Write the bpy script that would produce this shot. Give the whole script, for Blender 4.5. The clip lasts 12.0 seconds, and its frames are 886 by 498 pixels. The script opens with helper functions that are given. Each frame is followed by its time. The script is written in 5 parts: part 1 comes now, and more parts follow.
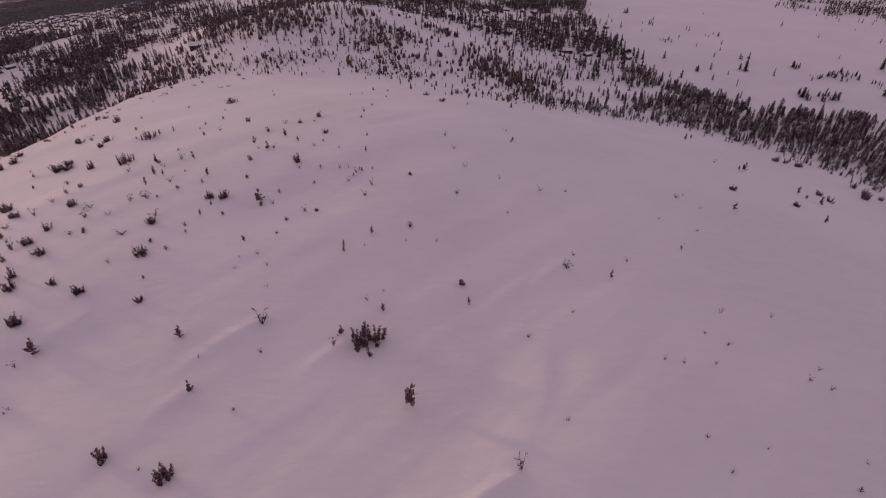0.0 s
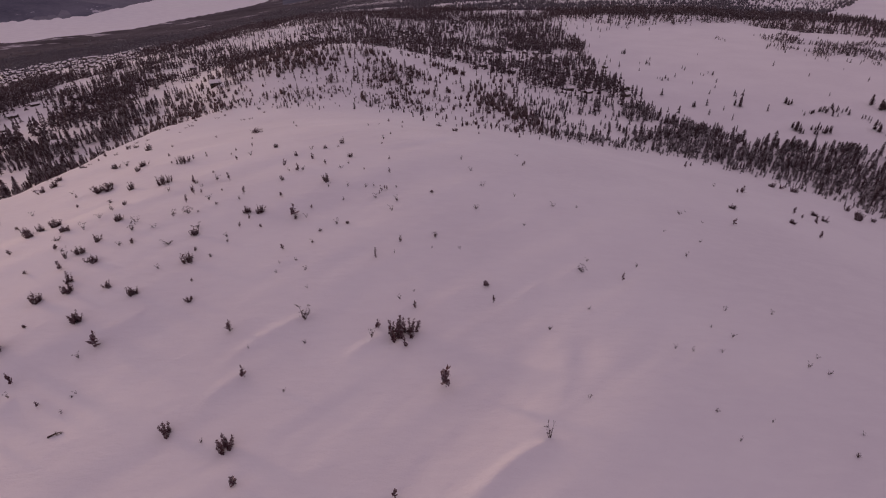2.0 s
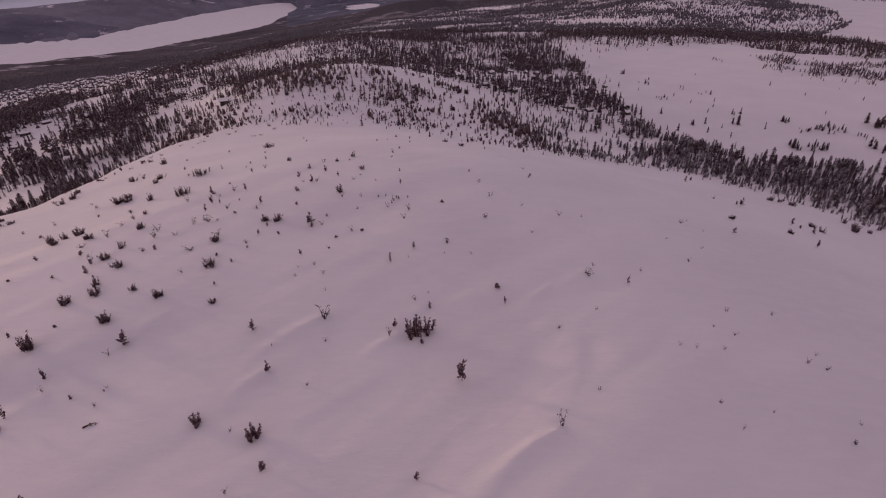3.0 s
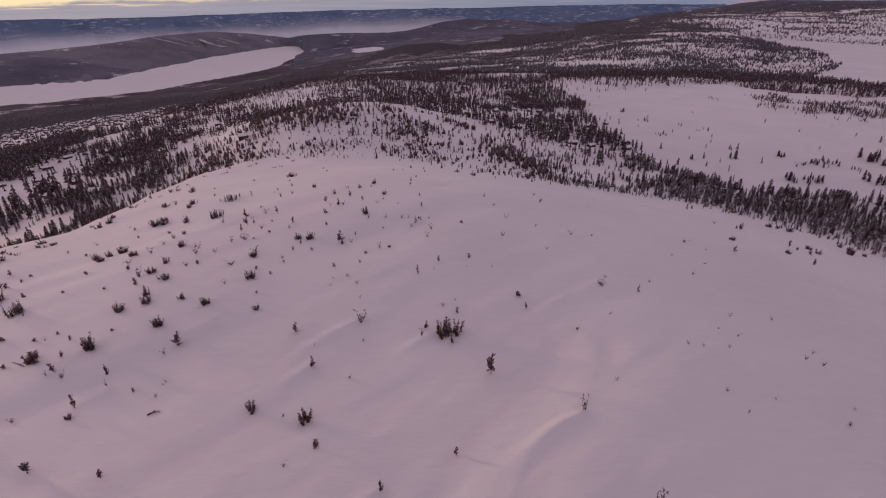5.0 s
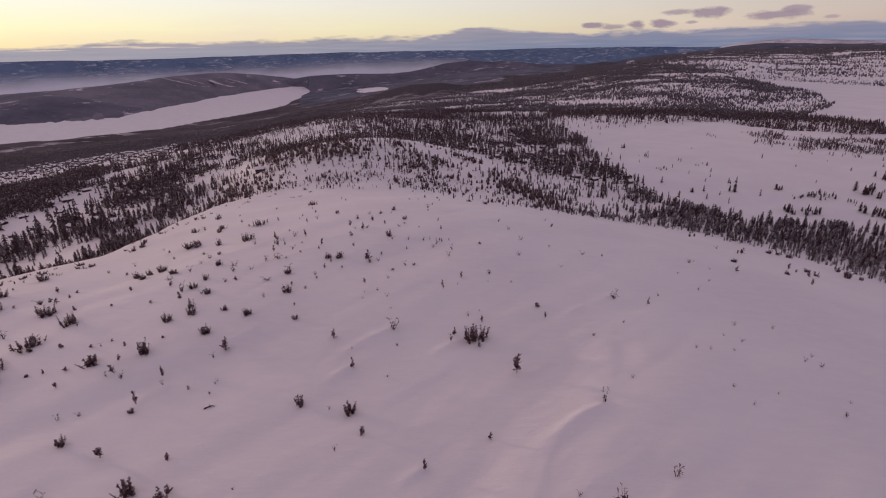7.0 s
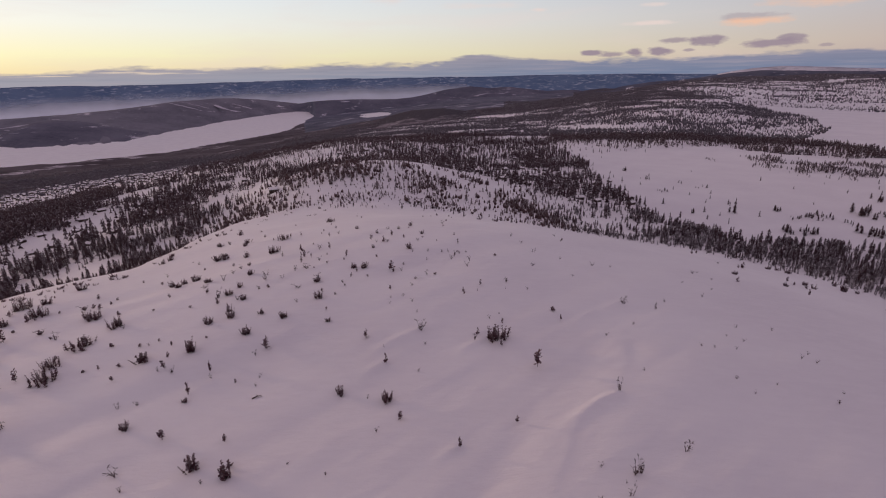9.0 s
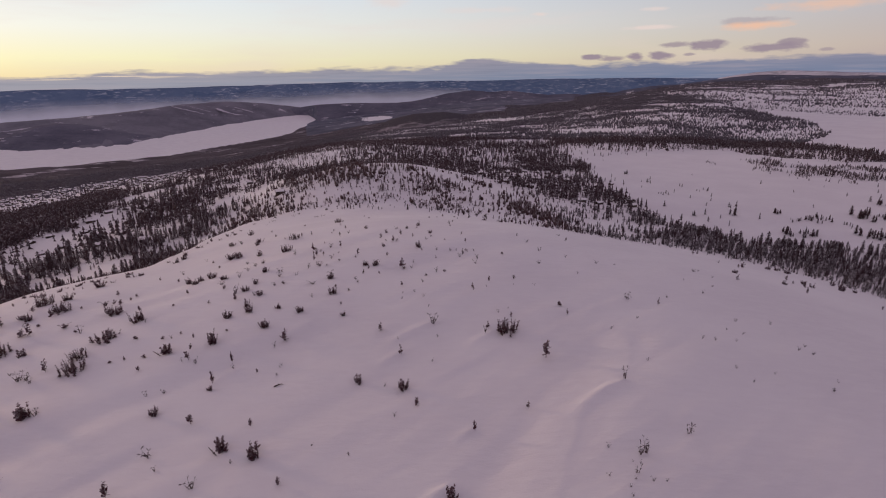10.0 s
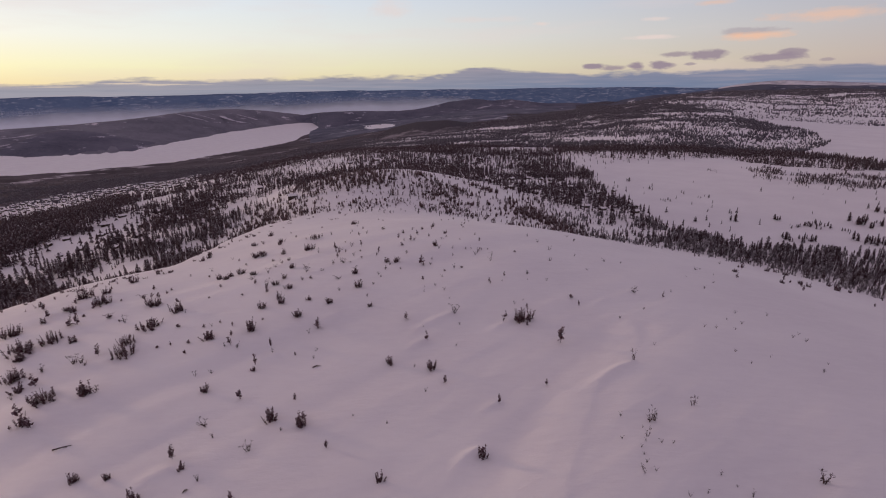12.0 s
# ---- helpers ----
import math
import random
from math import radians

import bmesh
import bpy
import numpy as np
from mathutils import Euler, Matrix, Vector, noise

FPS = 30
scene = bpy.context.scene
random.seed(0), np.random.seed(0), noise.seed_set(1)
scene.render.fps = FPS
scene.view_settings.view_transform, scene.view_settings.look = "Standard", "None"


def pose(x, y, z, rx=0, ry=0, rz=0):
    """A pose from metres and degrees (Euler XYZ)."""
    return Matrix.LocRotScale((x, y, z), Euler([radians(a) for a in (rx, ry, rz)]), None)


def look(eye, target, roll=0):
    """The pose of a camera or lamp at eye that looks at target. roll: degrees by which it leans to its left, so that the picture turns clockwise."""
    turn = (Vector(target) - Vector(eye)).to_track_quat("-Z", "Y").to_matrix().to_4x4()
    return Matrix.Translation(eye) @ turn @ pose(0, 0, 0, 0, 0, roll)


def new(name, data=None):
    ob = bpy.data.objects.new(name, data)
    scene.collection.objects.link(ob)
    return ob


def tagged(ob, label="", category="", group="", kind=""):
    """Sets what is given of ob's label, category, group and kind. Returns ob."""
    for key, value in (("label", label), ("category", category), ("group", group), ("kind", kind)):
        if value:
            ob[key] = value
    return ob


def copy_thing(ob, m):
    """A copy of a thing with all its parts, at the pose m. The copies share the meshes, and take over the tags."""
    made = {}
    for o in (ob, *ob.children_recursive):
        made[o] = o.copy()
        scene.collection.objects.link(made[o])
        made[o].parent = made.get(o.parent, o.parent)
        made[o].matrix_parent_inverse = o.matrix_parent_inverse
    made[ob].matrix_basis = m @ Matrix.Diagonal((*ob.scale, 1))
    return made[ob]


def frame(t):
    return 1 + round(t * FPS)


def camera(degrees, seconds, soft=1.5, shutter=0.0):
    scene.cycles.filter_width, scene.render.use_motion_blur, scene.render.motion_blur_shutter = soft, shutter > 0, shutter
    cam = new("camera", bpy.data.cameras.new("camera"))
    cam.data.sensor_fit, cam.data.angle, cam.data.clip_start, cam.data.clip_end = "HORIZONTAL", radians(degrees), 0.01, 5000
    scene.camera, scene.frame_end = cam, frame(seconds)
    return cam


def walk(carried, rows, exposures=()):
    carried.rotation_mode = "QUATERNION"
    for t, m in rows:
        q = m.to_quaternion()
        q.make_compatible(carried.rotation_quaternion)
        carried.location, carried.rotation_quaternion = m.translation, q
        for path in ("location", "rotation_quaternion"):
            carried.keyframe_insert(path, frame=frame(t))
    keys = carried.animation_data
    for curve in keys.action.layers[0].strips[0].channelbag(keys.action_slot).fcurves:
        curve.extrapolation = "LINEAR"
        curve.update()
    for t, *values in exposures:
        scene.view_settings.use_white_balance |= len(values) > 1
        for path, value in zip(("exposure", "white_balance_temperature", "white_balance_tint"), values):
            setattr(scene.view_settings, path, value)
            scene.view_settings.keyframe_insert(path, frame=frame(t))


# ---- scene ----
# The clip's camera drifts from a rosy to a nearly neutral white balance as the sky comes into view.
EXPOSURES = [(0, -0.01, 6830, 21), (3, -0.01, 6830, 21), (6.5, 0.05, 6720, 17), (9, -0.02, 6600, 13.8), (12, -0.04, 6560, 13.2)]

cam = camera(80.76, 12.0, soft=1.1)
PATH = [
    (0, pose(21.965, 44.812, 40.379, 54.770, 0.864, -1.179)),
    (0.5, pose(21.156, 43.093, 40.320, 55.749, 0.904, -1.170)),
    (1, pose(20.338, 41.327, 40.266, 56.746, 0.920, -1.188)),
    (1.5, pose(19.481, 39.520, 40.223, 57.797, 0.947, -1.099)),
    (2, pose(18.621, 37.704, 40.178, 58.851, 0.938, -1.071)),
    (2.5, pose(17.735, 35.853, 40.129, 59.906, 0.927, -1.007)),
    (3, pose(16.865, 34.007, 40.087, 60.909, 0.929, -0.990)),
    (5, pose(13.244, 26.456, 39.987, 64.954, 0.964, -0.807)),
    (5.5, pose(12.302, 24.564, 39.937, 65.945, 0.970, -0.739)),
    (6, pose(11.355, 22.669, 39.878, 66.919, 0.977, -0.698)),
    (6.5, pose(10.390, 20.768, 39.826, 67.921, 0.970, -0.640)),
    (7, pose(9.407, 18.858, 39.787, 68.915, 0.944, -0.600)),
    (9, pose(5.578, 11.426, 39.805, 71.495, 0.838, -0.465)),
    (9.5, pose(4.654, 9.551, 39.827, 71.695, 0.810, -0.435)),
    (10, pose(3.716, 7.646, 39.863, 71.884, 0.766, -0.367)),
    (10.5, pose(2.782, 5.736, 39.909, 72.095, 0.703, -0.334)),
    (11, pose(1.822, 3.798, 39.938, 72.272, 0.667, -0.234)),
    (11.5, pose(0.897, 1.886, 39.967, 72.494, 0.632, -0.197)),
    (12, pose(0.000, 0.000, 40.000, 72.739, 0.573, -0.178)),
]
walk(cam, PATH, EXPOSURES)


# ---- sky and light ----
SUN_BEARING, SUN_HEIGHT = radians(-62), radians(4.0)


def build_sky():
    world = bpy.data.worlds.new("sky")
    scene.world = world
    world.use_nodes = True
    tree = world.node_tree
    tree.nodes.clear()
    nodes, links = tree.nodes, tree.links

    def calc(op, a, b=None, c=None, clamp=False):
        n = nodes.new("ShaderNodeMath")
        n.operation, n.use_clamp = op, clamp
        for k, v in enumerate((a, b, c)):
            if v is None:
                continue
            if isinstance(v, (int, float)):
                n.inputs[k].default_value = v
            else:
                links.new(v, n.inputs[k])
        return n.outputs[0]

    def ramp(fac, stops):
        n = nodes.new("ShaderNodeValToRGB")
        el = n.color_ramp.elements
        el[0].position, el[0].color = stops[0][0], (*stops[0][1], 1)
        el[1].position, el[1].color = stops[-1][0], (*stops[-1][1], 1)
        for p, c in stops[1:-1]:
            e = el.new(p)
            e.color = (*c, 1)
        links.new(fac, n.inputs[0])
        return n.outputs[0]

    def mix(fac, a, b):
        n = nodes.new("ShaderNodeMix")
        n.data_type = "RGBA"
        for sock, v in ((n.inputs[0], fac), (n.inputs[6], a), (n.inputs[7], b)):
            if isinstance(v, tuple):
                sock.default_value = (*v, 1)
            elif isinstance(v, (int, float)):
                sock.default_value = v
            else:
                links.new(v, sock)
        return n.outputs[2]

    coord = nodes.new("ShaderNodeTexCoord")
    split = nodes.new("ShaderNodeSeparateXYZ")
    links.new(coord.outputs["Generated"], split.inputs[0])
    x, y, z = split.outputs
    bearing = calc("ARCTAN2", x, y)
    level = calc("DIVIDE", z, calc("SQRT", calc("ADD", calc("MULTIPLY", x, x), calc("MULTIPLY", y, y))))
    up = calc("MAXIMUM", z, 0.0)

    nishita = nodes.new("ShaderNodeTexSky")
    nishita.sky_type, nishita.sun_disc = "NISHITA", False
    nishita.sun_elevation, nishita.sun_rotation = SUN_HEIGHT, SUN_BEARING
    nishita.air_density, nishita.dust_density = 1.2, 2.0
    dim = nodes.new("ShaderNodeVectorMath")
    dim.operation = "SCALE"
    links.new(nishita.outputs[0], dim.inputs[0])
    dim.inputs[3].default_value = 0.09

    # evening glow: clear yellow over the sunset, mauve away from it
    sunward = calc("MULTIPLY_ADD", calc("COSINE", calc("SUBTRACT", bearing, SUN_BEARING)), 0.5, 0.5)
    glow = ramp(up, [(0.0, (1.0, 0.82, 0.46)), (0.035, (1.05, 1.06, 0.67)), (0.08, (1.01, 1.07, 0.97)), (0.14, (0.90, 1.01, 1.07)), (0.35, (0.470, 0.395, 0.490)), (1.0, (0.239, 0.172, 0.230))])
    plain = ramp(up, [(0.0, (0.54, 0.43, 0.42)), (0.04, (0.60, 0.51, 0.47)), (0.09, (0.55, 0.53, 0.56)), (0.15, (0.45, 0.48, 0.60)), (0.35, (0.425, 0.350, 0.455)), (1.0, (0.239, 0.172, 0.230))])
    evening = mix(ramp(sunward, [(0.38, (0, 0, 0)), (1.0, (1, 1, 1))]), plain, glow)
    sky = mix(0.88, dim.outputs[0], evening)

    def cloud_noise(scale, stretch, detail=5.0, rough=0.55):
        flat = nodes.new("ShaderNodeMapping")
        flat.inputs["Scale"].default_value = (1, 1, stretch)
        links.new(coord.outputs["Generated"], flat.inputs[0])
        n = nodes.new("ShaderNodeTexNoise")
        n.inputs["Scale"].default_value, n.inputs["Detail"].default_value, n.inputs["Roughness"].default_value = scale, detail, rough
        links.new(flat.outputs[0], n.inputs["Vector"])
        return n.outputs[0]

    # thin high streaks
    wisp = cloud_noise(2.6, 7.0)
    sky = mix(calc("MULTIPLY", ramp(wisp, [(0.50, (0, 0, 0)), (0.72, (1, 1, 1))]), 0.35), sky, (0.80, 0.66, 0.62))
    # the low bank along the horizon
    ragged = calc("SUBTRACT", cloud_noise(9.0, 6.0), 0.5)
    tops = ((-39, 0.0090), (-35, 0.0120), (-31, 0.0170), (-26, 0.0178), (-15, 0.0212), (-8, 0.0205), (0, 0.0235), (2.2, 0.0290), (3.5, 0.0330), (6, 0.0300), (12, 0.0245), (23, 0.0230), (28, 0.0262), (39, 0.0265))
    top = ramp(calc("MULTIPLY_ADD", bearing, 1 / radians(90), 0.5), [((b + 45) / 90, (20 * v, 20 * v, 20 * v)) for b, v in tops])
    top = calc("MULTIPLY", top, 0.05)
    top = calc("MULTIPLY_ADD", ragged, 0.030, top)
    top = calc("MULTIPLY_ADD", calc("SUBTRACT", cloud_noise(34.0, 5.0), 0.5), 0.010, top)
    bank = calc("MULTIPLY", calc("SUBTRACT", top, level), 160.0, clamp=True)
    near_sun = ramp(sunward, [(0.60, (0, 0, 0)), (0.95, (1, 1, 1))])
    crown, foot = mix(near_sun, (0.240, 0.250, 0.345), (0.40, 0.345, 0.375)), mix(near_sun, (0.148, 0.205, 0.325), (0.31, 0.325, 0.400))
    shade = mix(ramp(calc("MULTIPLY", level, 22.0), [(0.0, (0.95, 0.95, 0.95)), (0.62, (0, 0, 0))]), crown, foot)
    layers = cloud_noise(7.0, 30.0, 5.0, 0.6)
    shade = mix(calc("MULTIPLY", ramp(layers, [(0.50, (0, 0, 0)), (0.68, (1, 1, 1))]), 0.32), shade, (0.44, 0.375, 0.42))
    shade = mix(calc("MULTIPLY", ramp(layers, [(0.30, (1, 1, 1)), (0.46, (0, 0, 0))]), 0.35), shade, (0.150, 0.165, 0.235))
    # gaps that let the sunset through near its bearing
    slit = calc("MULTIPLY", ramp(cloud_noise(10.0, 44.0, 4.0, 0.5), [(0.55, (0, 0, 0)), (0.64, (1, 1, 1))]), ramp(sunward, [(0.86, (0, 0, 0)), (0.97, (1, 1, 1))]))
    slit = calc("MULTIPLY", slit, ramp(calc("MULTIPLY", level, 40.0), [(0.12, (0, 0, 0)), (0.30, (1, 1, 1))]))
    shade = mix(slit, shade, (0.98, 0.80, 0.56))
    sky = mix(calc("MULTIPLY", bank, 0.95), sky, shade)
    # separate small clouds: bearing and height in degrees, half sizes, colour
    grey, rose, pale = (0.315, 0.255, 0.310), (0.86, 0.54, 0.38), (0.80, 0.68, 0.63)
    rough = calc("SUBTRACT", cloud_noise(22.0, 3.0, 6.0, 0.65), 0.5)
    puffs = ((15.4, 1.83, 1.1, 0.26, grey, 0.95), (17.3, 1.62, 1.3, 0.24, grey, 0.8), (19.6, 1.72, 0.75, 0.40, grey, 0.95), (21.65, 1.88, 1.1, 0.36, grey, 0.95), (22.9, 2.75, 1.6, 0.25, grey, 0.75), (26.0, 2.65, 1.6, 0.46, grey, 0.9),
             (31.0, 2.25, 2.3, 0.34, grey, 0.9), (32.3, 2.62, 1.0, 0.34, grey, 0.8), (24.3, 1.87, 0.5, 0.14, grey, 0.7), (35.0, 1.95, 0.5, 0.13, grey, 0.6), (28.6, 4.55, 2.4, 0.30, grey, 0.40),
             (29.3, 4.10, 2.6, 0.36, rose, 0.85), (20.8, 4.36, 2.3, 0.20, pale, 0.8), (34.8, 5.55, 4.6, 0.50, rose, 0.60), (21.1, 6.0, 1.3, 0.18, pale, 0.6), (25.6, 7.1, 1.5, 0.22, rose, 0.5), (10.1, 5.95, 0.9, 0.22, pale, 0.7), (4.5, 6.5, 4.0, 0.30, pale, 0.35), (-5.0, 7.4, 2.0, 0.9, pale, 0.5))
    for b, e, hw, hh, tone, much in puffs:
        dx = calc("MULTIPLY", calc("SUBTRACT", bearing, radians(b)), 1 / radians(hw))
        dy = calc("MULTIPLY", calc("SUBTRACT", level, radians(e)), 1 / radians(hh))
        d = calc("SQRT", calc("ADD", calc("MULTIPLY", dx, dx), calc("MULTIPLY", dy, dy)))
        d = calc("MULTIPLY_ADD", rough, 2.3, d)
        m = calc("MULTIPLY", calc("SUBTRACT", 1.22, d), 1.9 if tone is grey else 1.1, clamp=True)
        sky = mix(calc("MULTIPLY", m, much), sky, tone)

    back = nodes.new("ShaderNodeBackground")
    back.inputs[1].default_value = 1.0
    links.new(sky, back.inputs[0])
    out = nodes.new("ShaderNodeOutputWorld")
    links.new(back.outputs[0], out.inputs[0])


build_sky()
sun = new("sun", bpy.data.lights.new("sun", "SUN"))
sun.data.energy, sun.data.angle, sun.data.color = 1.1, radians(5), (1.0, 0.65, 0.43)
sun.matrix_world = look((-900 * math.cos(SUN_HEIGHT), 480, 60), (0, 0, 0))


# ---- materials ----
class Shade:
    """A node material with a few short cuts."""

    def __init__(self, name):
        self.mat = bpy.data.materials.new(name)
        self.mat.use_nodes = True
        self.tree = self.mat.node_tree
        self.bsdf = self.tree.nodes["Principled BSDF"]
        self.place = self.node("ShaderNodeTexCoord").outputs["Object"]

    def node(self, kind):
        return self.tree.nodes.new(kind)

    def link(self, a, b):
        self.tree.links.new(a, b)

    def noise(self, scale, detail=4.0, rough=0.55, stretch=None):
        n = self.node("ShaderNodeTexNoise")
        n.inputs["Scale"].default_value, n.inputs["Detail"].default_value, n.inputs["Roughness"].default_value = scale, detail, rough
        vector = self.place
        if stretch:
            m = self.node("ShaderNodeMapping")
            m.inputs["Rotation"].default_value, m.inputs["Scale"].default_value = (0, 0, stretch[0]), stretch[1:]
            self.link(self.place, m.inputs[0])
            vector = m.outputs[0]
        self.link(vector, n.inputs["Vector"])
        return n.outputs[0]

    def ramp(self, fac, *stops):
        n = self.node("ShaderNodeValToRGB")
        el = n.color_ramp.elements
        el[0].position, el[1].position = stops[0][0], stops[-1][0]
        el[0].color, el[1].color = (*stops[0][1], 1), (*stops[-1][1], 1)
        for p, c in stops[1:-1]:
            el.new(p).color = (*c, 1)
        self.link(fac, n.inputs[0])
        return n.outputs[0]

    def mix(self, fac, a, b):
        n = self.node("ShaderNodeMix")
        n.data_type = "RGBA"
        for sock, v in ((n.inputs[0], fac), (n.inputs[6], a), (n.inputs[7], b)):
            if isinstance(v, tuple):
                sock.default_value = (*v, 1)
            elif isinstance(v, (int, float)):
                sock.default_value = v
            else:
                self.link(v, sock)
        return n.outputs[2]

    def calc(self, op, a, b):
        n = self.node("ShaderNodeMath")
        n.operation = op
        for k, v in enumerate((a, b)):
            if isinstance(v, (int, float)):
                n.inputs[k].default_value = v
            else:
                self.link(v, n.inputs[k])
        return n.outputs[0]

    def bump(self, height, strength, distance):
        n = self.node("ShaderNodeBump")
        n.inputs["Strength"].default_value, n.inputs["Distance"].default_value = strength, distance
        self.link(height, n.inputs["Height"])
        self.link(n.outputs[0], self.bsdf.inputs["Normal"])

    def done(self, colour, rough=0.8, spec=0.3):
        if isinstance(colour, tuple):
            self.bsdf.inputs["Base Color"].default_value = (*colour, 1)
        else:
            self.link(colour, self.bsdf.inputs["Base Color"])
        self.bsdf.inputs["Roughness"].default_value = rough
        self.bsdf.inputs["Specular IOR Level"].default_value = spec
        return self.mat


def snow_material():
    s = Shade("wind_packed_snow")
    broad = s.noise(0.035, 4.0)
    fine = s.noise(0.9, 6.0, 0.6, (0.64, 0.35, 1.0, 1.0))
    tone = s.mix(s.ramp(broad, (0.35, (0, 0, 0)), (0.65, (1, 1, 1))), (0.80, 0.775, 0.80), (0.86, 0.84, 0.855))
    tone = s.mix(s.calc("MULTIPLY", s.ramp(fine, (0.42, (0, 0, 0)), (0.68, (1, 1, 1))), 0.35), tone, (0.89, 0.87, 0.88))
    s.bump(s.calc("ADD", fine, s.calc("MULTIPLY", s.noise(6.0, 3.0), 0.15)), 0.5, 0.22)
    return s.done(tone, 0.65, 0.25)


def needle_material(name, dark, light, frost, grain=0.55):
    """Conifer needles: each spray its own tone, with rime and snow on what faces up."""
    s = Shade(name)
    geo = s.node("ShaderNodeNewGeometry")
    tone = s.mix(geo.outputs["Random Per Island"], dark, light)
    tone = s.mix(s.calc("MULTIPLY", s.noise(3.0, 3.0), 0.5), tone, light)
    if frost:
        axis = s.node("ShaderNodeSeparateXYZ")
        s.link(geo.outputs["Normal"], axis.inputs[0])
        load = s.calc("MULTIPLY", s.ramp(axis.outputs[2], (0.35, (0, 0, 0)), (0.9, (1, 1, 1))), s.ramp(s.noise(grain, 4.0, 0.7), (0.48, (0, 0, 0)), (0.62, (1, 1, 1))))
        tone = s.mix(s.calc("MULTIPLY", load, frost), tone, (0.72, 0.68, 0.71))
    return s.done(tone, 0.85, 0.15)


def bark_material():
    s = Shade("grey_brown_bark")
    tone = s.ramp(s.noise(9.0, 5.0, 0.7, (0, 1, 1, 0.2)), (0.35, (0.040, 0.024, 0.022)), (0.7, (0.105, 0.074, 0.070)))
    return s.done(tone, 0.9, 0.15)


def timber_material(name, dark, light):
    s = Shade(name)
    tone = s.ramp(s.noise(1.6, 5.0, 0.65, (0, 0.3, 0.3, 5.0)), (0.3, dark), (0.7, light))
    s.bump(s.noise(4.0, 3.0, 0.6, (0, 0.2, 0.2, 5.0)), 0.4, 0.03)
    return s.done(tone, 0.8, 0.2)


def far_woods_material(name, dark, light, clearing):
    """Unbroken conifer woods seen from afar: stands of uneven age, a few snowy clearings and felled strips."""
    s = Shade(name)
    stand = s.noise(0.0045, 6.0, 0.62, (0.6, 1.0, 2.0, 1.0))
    speck = s.noise(0.055, 5.0, 0.75)
    tone = s.mix(s.ramp(stand, (0.36, (0, 0, 0)), (0.66, (1, 1, 1))), dark, light)
    tone = s.mix(s.calc("MULTIPLY", s.ramp(speck, (0.42, (0, 0, 0)), (0.66, (1, 1, 1))), 0.35), tone, light)
    open_ground = s.ramp(s.noise(0.0075, 5.0, 0.6, (0.9, 1.0, 1.8, 1.0)), (0.60, (0, 0, 0)), (0.66, (1, 1, 1)))
    gaps = s.calc("MULTIPLY", s.ramp(speck, (0.40, (0.25, 0.25, 0.25)), (0.58, (1, 1, 1))), open_ground)
    tone = s.mix(gaps, tone, clearing)
    s.bump(speck, 0.6, 5.0)
    return s.done(tone, 0.9, 0.1)


def ridge_material(name, dark, light, patch, spread, grain=0.016):
    """A distant wooded ridge: forest, fields and clearings under snow. Any haze lies in the tones passed in."""
    s = Shade(name)
    stand = s.noise(0.005, 7.0, 0.66, (0.4, 0.8, 0.8, 2.0))
    tone = s.mix(s.ramp(stand, (0.35, (0, 0, 0)), (0.68, (1, 1, 1))), dark, light)
    tone = s.mix(s.calc("MULTIPLY", s.ramp(s.noise(0.05, 5.0, 0.8), (0.40, (0, 0, 0)), (0.62, (1, 1, 1))), 0.45), tone, light)
    farms = s.ramp(s.noise(0.0022, 3.0, 0.5), (0.36, (0, 0, 0)), (0.56, (1, 1, 1)))
    gaps = s.ramp(s.noise(grain, 6.0, 0.68, (0.5, 0.6, 0.6, 3.2)), (spread, (0, 0, 0)), (spread + 0.045, (1, 1, 1)))
    tone = s.mix(s.calc("MULTIPLY", gaps, farms), tone, patch)
    return s.done(tone, 0.95, 0.05)


def mist_material():
    s = Shade("valley_mist")
    thin = s.node("ShaderNodeBsdfTransparent")
    body = s.node("ShaderNodeBsdfDiffuse")
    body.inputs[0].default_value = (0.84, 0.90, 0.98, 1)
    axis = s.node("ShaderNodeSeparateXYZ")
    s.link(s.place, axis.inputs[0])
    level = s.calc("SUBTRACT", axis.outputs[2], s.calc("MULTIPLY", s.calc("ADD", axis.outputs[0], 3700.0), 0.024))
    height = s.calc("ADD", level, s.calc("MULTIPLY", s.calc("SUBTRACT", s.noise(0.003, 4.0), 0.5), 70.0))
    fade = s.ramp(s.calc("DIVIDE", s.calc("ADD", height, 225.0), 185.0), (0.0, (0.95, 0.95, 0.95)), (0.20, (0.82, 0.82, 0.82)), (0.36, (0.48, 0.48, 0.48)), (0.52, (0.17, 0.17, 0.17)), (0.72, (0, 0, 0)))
    both = s.node("ShaderNodeMixShader")
    s.link(fade, both.inputs[0])
    s.link(thin.outputs[0], both.inputs[1])
    s.link(body.outputs[0], both.inputs[2])
    s.link(both.outputs[0], s.tree.nodes["Material Output"].inputs[0])
    return s.mat


SNOW = snow_material()
NEEDLES = needle_material("dwarf_spruce_needles", (0.050, 0.017, 0.026), (0.108, 0.042, 0.056), 0.60, 7.0)
FOREST = needle_material("spruce_forest_needles", (0.032, 0.018, 0.022), (0.082, 0.052, 0.057), 0.42)
RIMED = needle_material("rimed_spruce_needles", (0.036, 0.027, 0.030), (0.138, 0.114, 0.121), 0.85)
# paler and bluer than FOREST: distance haze put into the needle colour
FAR_WOOD = needle_material("hazed_far_needles", (0.046, 0.040, 0.050), (0.115, 0.103, 0.122), 0.30)
SCRUB = needle_material("brown_scrub_twigs", (0.060, 0.034, 0.036), (0.138, 0.092, 0.091), 0.42)
BARK = bark_material()
